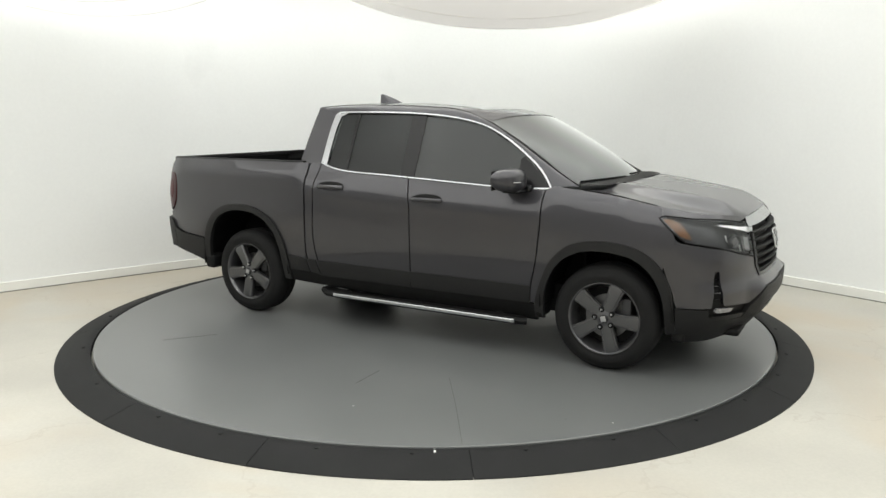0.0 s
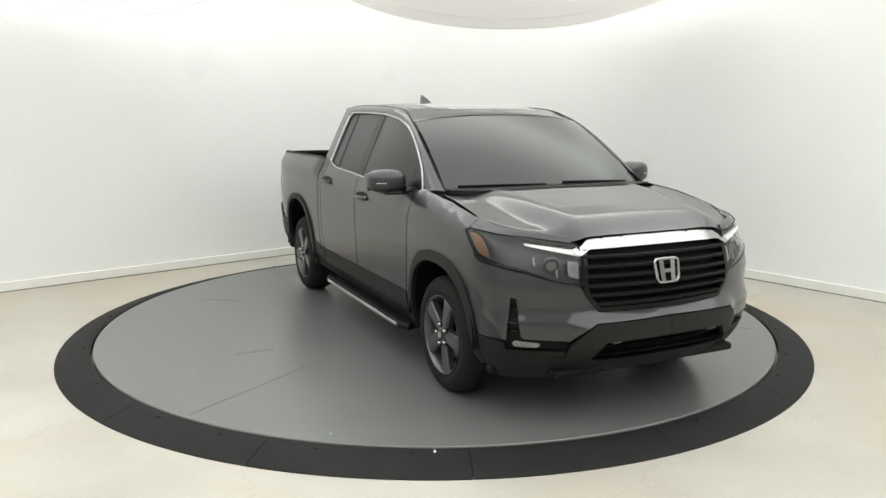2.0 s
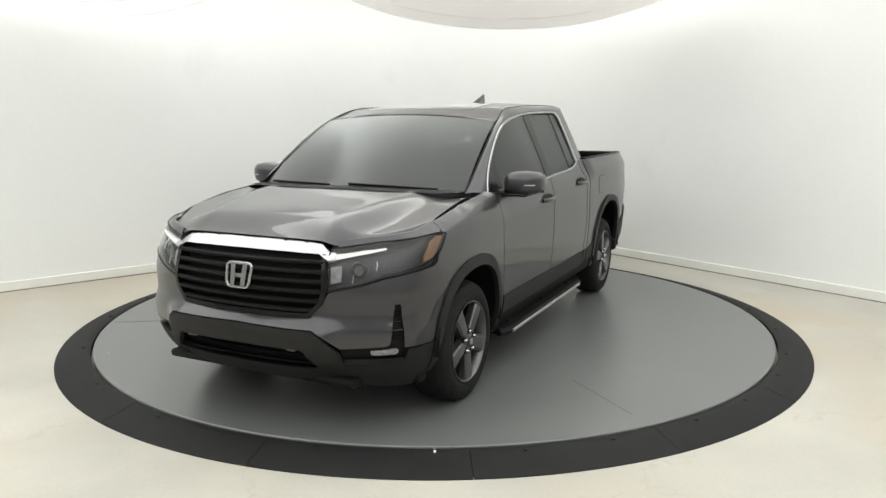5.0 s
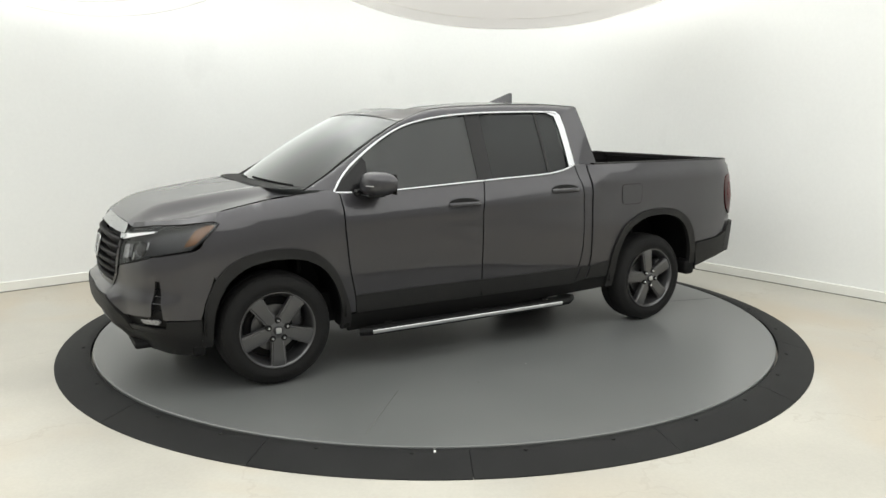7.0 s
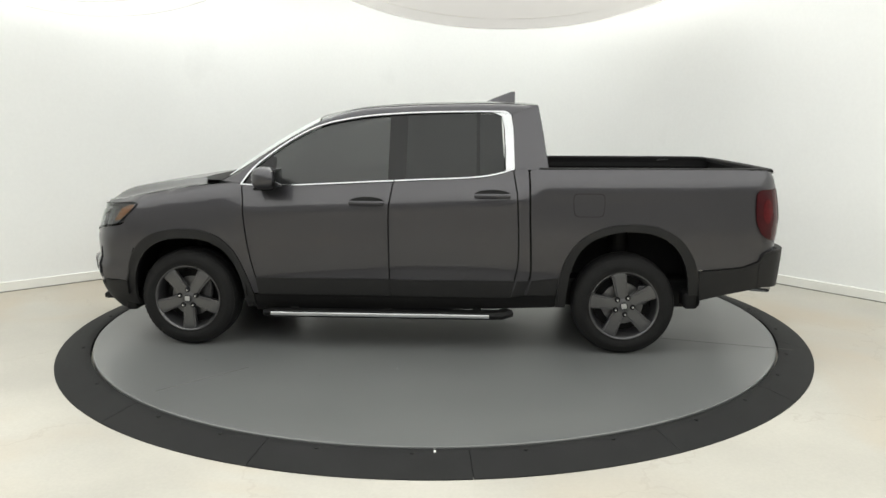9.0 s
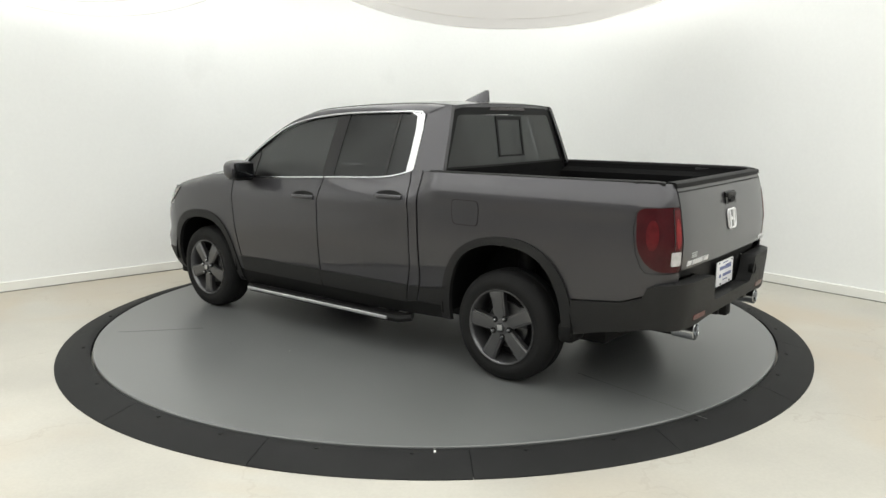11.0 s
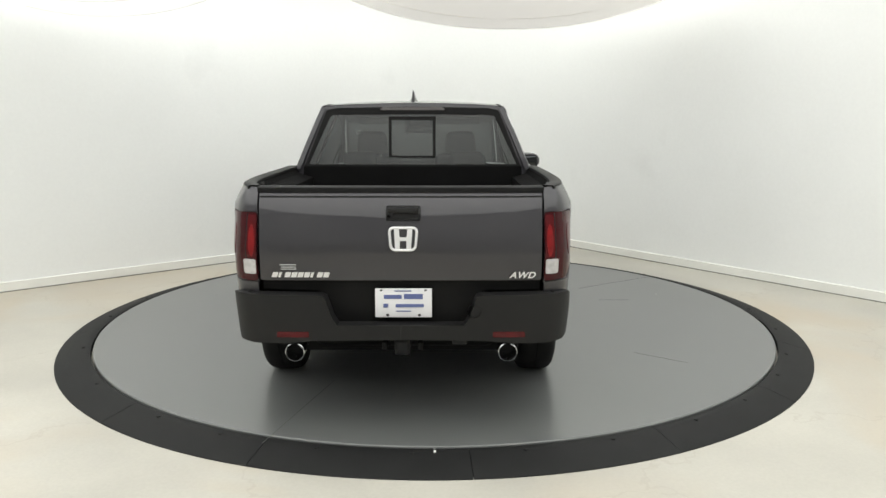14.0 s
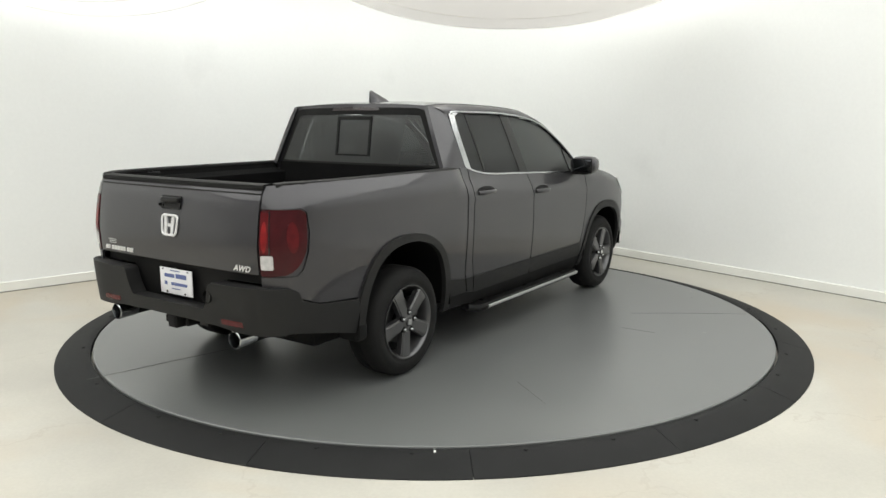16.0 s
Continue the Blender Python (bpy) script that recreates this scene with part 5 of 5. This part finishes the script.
# ---------------------------------------------------------------- wheels
def wheel(x, sgn, turn, z=.362):
    w = tagged(new("wheel"), "dark five-spoke alloy wheel with black tyre")
    w.parent = TRUCK
    w.matrix_basis = pose(x, sgn * .955, z, 0, 0, 0 if sgn > 0 else 180)
    if WHEEL:
        for o in WHEEL:
            c = o.copy()
            scene.collection.objects.link(c)
            c.parent = w
            c.matrix_basis = (pose(0, 0, 0, 0, turn - WHEEL_TURN[0], 0) if c.name.split(".")[0] not in ("tyre", "caliper") else Matrix())
        return w
    WHEEL_TURN.append(turn)
    R = z + .001
    prof = [(.226, -.05), (.238, -.022), (.250, -.010), (.262, -.010), (.268, -.006), (.300, -.004), (.306, -.007), (.328, -.013), (.345, -.026), (.356, -.044), (R - .001, -.062), (R, -.09), (R, -.125), (R - .006, -.127), (R - .006, -.135),
            (R, -.137), (R, -.17), (R - .002, -.20), (.352, -.225), (.33, -.243), (.29, -.250), (.24, -.24), (.226, -.21)]
    ty = turned("tyre", prof, 72, "y", (0, 0, 0), M_TYRE, w, "black road tyre")
    bm = bmesh.new()
    for k in range(54):
        a = 2 * math.pi * k / 54
        for yy, dr, wd in ((-.050, .0, .022), (-.205, .0, .022)):
            rot = Matrix.Rotation(-a, 4, "Y")
            rbox(rot @ Vector((R - .0205, 0, 0)) + Vector((0, yy, 0)), (.014, .046, .024), 0, rot=rot, bm=bm)
    tagged(part("tread", bm, M_TYRE, ty), kind="stuff")
    parts = [ty]
    parts.append(turned("rim_barrel", [(.226, -.045), (.236, -.022), (.244, -.012), (.246, -.006), (.240, -.006), (.232, -.014), (.226, -.03), (.214, -.06), (.205, -.12), (.208, -.2)], 60, "y", (0, 0, 0), M_RIM, w, "dark machined rim"))
    parts.append(turned("hub", [(0, -.006), (.030, -.006), (.033, -.010), (.060, -.016), (.074, -.024), (.078, -.06)], 40, "y", (0, 0, 0), M_RIM, w))
    parts.append(turned("hub_cap", [(0, .002), (.026, .002), (.031, -.003), (.032, -.01)], 28, "y", (0, 0, 0), M_RIMDARK, w))
    parts.append(part("hub_mark", rbox((0, .0035, 0), (.036, .002, .036), .009), M_SATIN, w))
    for k in range(5):
        a = radians(turn + 72 * k)
        ca, sa = math.cos(a), math.sin(a)
        prof2 = [(.040, .040, -.016), (.085, .042, -.014), (.14, .045, -.012), (.19, .049, -.010), (.225, .054, -.010), (.236, .057, -.014)]
        bm = bmesh.new()
        rows = []
        for r, hw, y in prof2:
            row = []
            for q, dy in ((-1, -.045), (-1, -.007), (-.80, -.006), (-.72, 0), (0, .0015), (.72, 0), (.80, -.006), (1, -.007), (1, -.045)):
                t = q * hw
                row.append(bm.verts.new((r * ca - t * sa, y + dy, r * sa + t * ca)))
            rows.append(row)
        for p, q in zip(rows, rows[1:]):
            for i in range(8):
                bm.faces.new((p[i], p[i + 1], q[i + 1], q[i]))
        parts.append(part("spoke", bm, M_RIM, w, sharp=28))
        a2 = a + radians(36)
        vs, fs = lathe([(0, .018), (.007, .018), (.011, .012), (.0115, -.01)], 10, "y")
        parts.append(mesh("lug_nut", [(v[0] + .063 * math.cos(a2), v[1] - .014, v[2] + .063 * math.sin(a2)) for v in vs], fs, M_CHROME, w))
    for k in range(5):
        a2 = radians(turn + 72 * k + 36)
        vs, fs = lathe([(.0115, .003), (.0195, .003), (.0195, -.012)], 14, "y")
        parts.append(mesh("nut_seat", [(v[0] + .063 * math.cos(a2), v[1] - .0145, v[2] + .063 * math.sin(a2)) for v in vs], fs, M_BLACK, w))
    parts.append(turned("brake_disc", [(.07, -.092), (.150, -.092), (.150, -.112), (.07, -.112)], 40, "y", (0, 0, 0), M_STEEL, w, close=True))
    parts.append(turned("wheel_back", [(0, -.13), (.21, -.13)], 30, "y", (0, 0, 0), M_BLACK, w))
    parts.append(part("caliper", rbox((-.135, -.085, .07), (.07, .06, .14), .015), M_RIMDARK, w))
    WHEEL.extend(parts)
    return w


WHEEL, WHEEL_TURN = [], []
wheel(1.59, 1, -90)
wheel(-1.595, 1, 100)
wheel(1.59, -1, -75)
wheel(-1.595, -1, -98)


# ---------------------------------------------------------------- cabin
def cabin():
    def seat(x, y, w, zb, zt):
        s = tagged(new("seat"), "black leather seat with headrest")
        s.parent = TRUCK
        part("cushion", rbox((x + .22, y, zb), (.52, w, .18), .06, 3), M_LEATHER, s)
        part("backrest", rbox((x - .08, y, (zb + zt) / 2 + .03), (.16, w, zt - zb), .06, 3, rot=pose(0, 0, 0, 0, -12, 0), taper=(.8, .82)), M_LEATHER, s)
        return s
    for y in (.37, -.37):
        s = seat(.02, y, .52, .78, 1.36)
        part("headrest", rbox((-.175, y, 1.475), (.10, .27, .19), .045, 4, rot=pose(0, 0, 0, 0, -8, 0), taper=(.85, .85)), M_LEATHER, s)
        for d in (.07, -.07):
            sweep("headrest_post", [(-.15, y + d, 1.30), (-.165, y + d, 1.42)], ring_section(.006, .006, 6), (1, 0, 0), M_SATIN, s)
    s = seat(-.72, 0, 1.36, .80, 1.30)
    for y in (.40, -.40):
        part("headrest", rbox((-.885, y, 1.365), (.10, .25, .13), .04, 3), M_LEATHER, s)
    d = part("dashboard", rbox((1.15, 0, 1.06), (.42, 1.46, .22), .07, 4), M_LEATHER, TRUCK, "black soft dashboard")
    part("dash_top", rbox((1.28, 0, 1.165), (.34, 1.40, .05), .02, 3), M_LEATHER, d)
    part("instrument_hood", rbox((1.00, .37, 1.17), (.22, .36, .08), .035, 3), M_LEATHER, d)
    part("centre_screen", rbox((.945, 0, 1.10), (.03, .26, .16), .01), M_GLOSSB, d)
    ring = [(.74 - .06 * math.sin(a) * .9, .37 + .185 * math.cos(a), 1.115 + .175 * math.sin(a)) for a in np.linspace(0, 2 * math.pi, 33)[:-1]]
    st = sweep("steering_wheel", ring, ring_section(.016, .016, 8), (1, 0, .3), M_LEATHER, TRUCK, "black leather steering wheel", closed=True)
    part("wheel_boss", rbox((.76, .37, 1.11), (.07, .15, .12), .03, 3), M_LEATHER, st)
    part("wheel_spoke", rbox((.755, .37, 1.115), (.025, .33, .035), .01), M_LEATHER, st)
    part("column", rbox((.90, .37, 1.09), (.26, .08, .08), .03), M_LEATHER, st)
    part("inner_mirror", rbox((.60, 0, 1.575), (.035, .26, .075), .015, 3), M_GLOSSB, TRUCK)
    part("sensor_pod", rbox((.70, 0, 1.635), (.12, .20, .07), .02, 3), M_BLACK, TRUCK)
    part("cabin_floor", rbox((.1, 0, .62), (2.1, 1.6, .05), .01), M_BLACK, TRUCK)
    part("cabin_bulkhead", rbox((-.965, 0, 1.05), (.03, 1.5, .54), .01), M_LEATHER, TRUCK)
    part("firewall", rbox((1.36, 0, .92), (.03, 1.4, .52), .01), M_BLACK, TRUCK)
    for sgn in (1, -1):
        part("door_lining", rbox((.10, sgn * .845, .98), (1.95, .05, .46), .02), M_LEATHER, TRUCK)
        part("sun_visor", rbox((.50, sgn * .36, 1.655), (.16, .40, .016), .006, rot=pose(0, 0, 0, 0, 20, 0)), M_LINING, TRUCK)


cabin()


# ---------------------------------------------------------------- movement
SPIN = ((0.0, -30.33), (0.5, -38.88), (1.0, -47.41), (1.5, -56.04), (2.0, -64.87), (2.5, -73.68), (3.0, -82.34), (3.5, -90.89), (4.0, -99.47), (4.5, -108.1),
        (5.0, -116.69), (5.5, -125.25), (6.0, -133.8), (6.5, -142.33), (7.0, -150.84), (7.5, -159.35), (8.0, -167.83), (8.5, -176.32), (9.0, -184.84),
        (9.5, -193.38), (10.0, -201.96), (10.5, -210.59), (11.0, -219.17), (11.5, -227.68), (12.0, -236.21), (12.5, -244.83), (13.0, -253.44),
        (13.5, -261.99), (14.0, -270.55), (14.5, -279.18), (15.0, -287.83), (15.5, -296.44), (16.0, -305.02))
AXIS = Vector((-0.162, -0.160, 0))


def motions():
    walk(TURNTABLE, [(t, pose(0, 0, 0, 0, 0, a)) for t, a in SPIN])
    walk(TRUCK, [(t, pose(0, 0, 0, 0, 0, a) @ Matrix.Translation(-AXIS)) for t, a in SPIN])


motions()
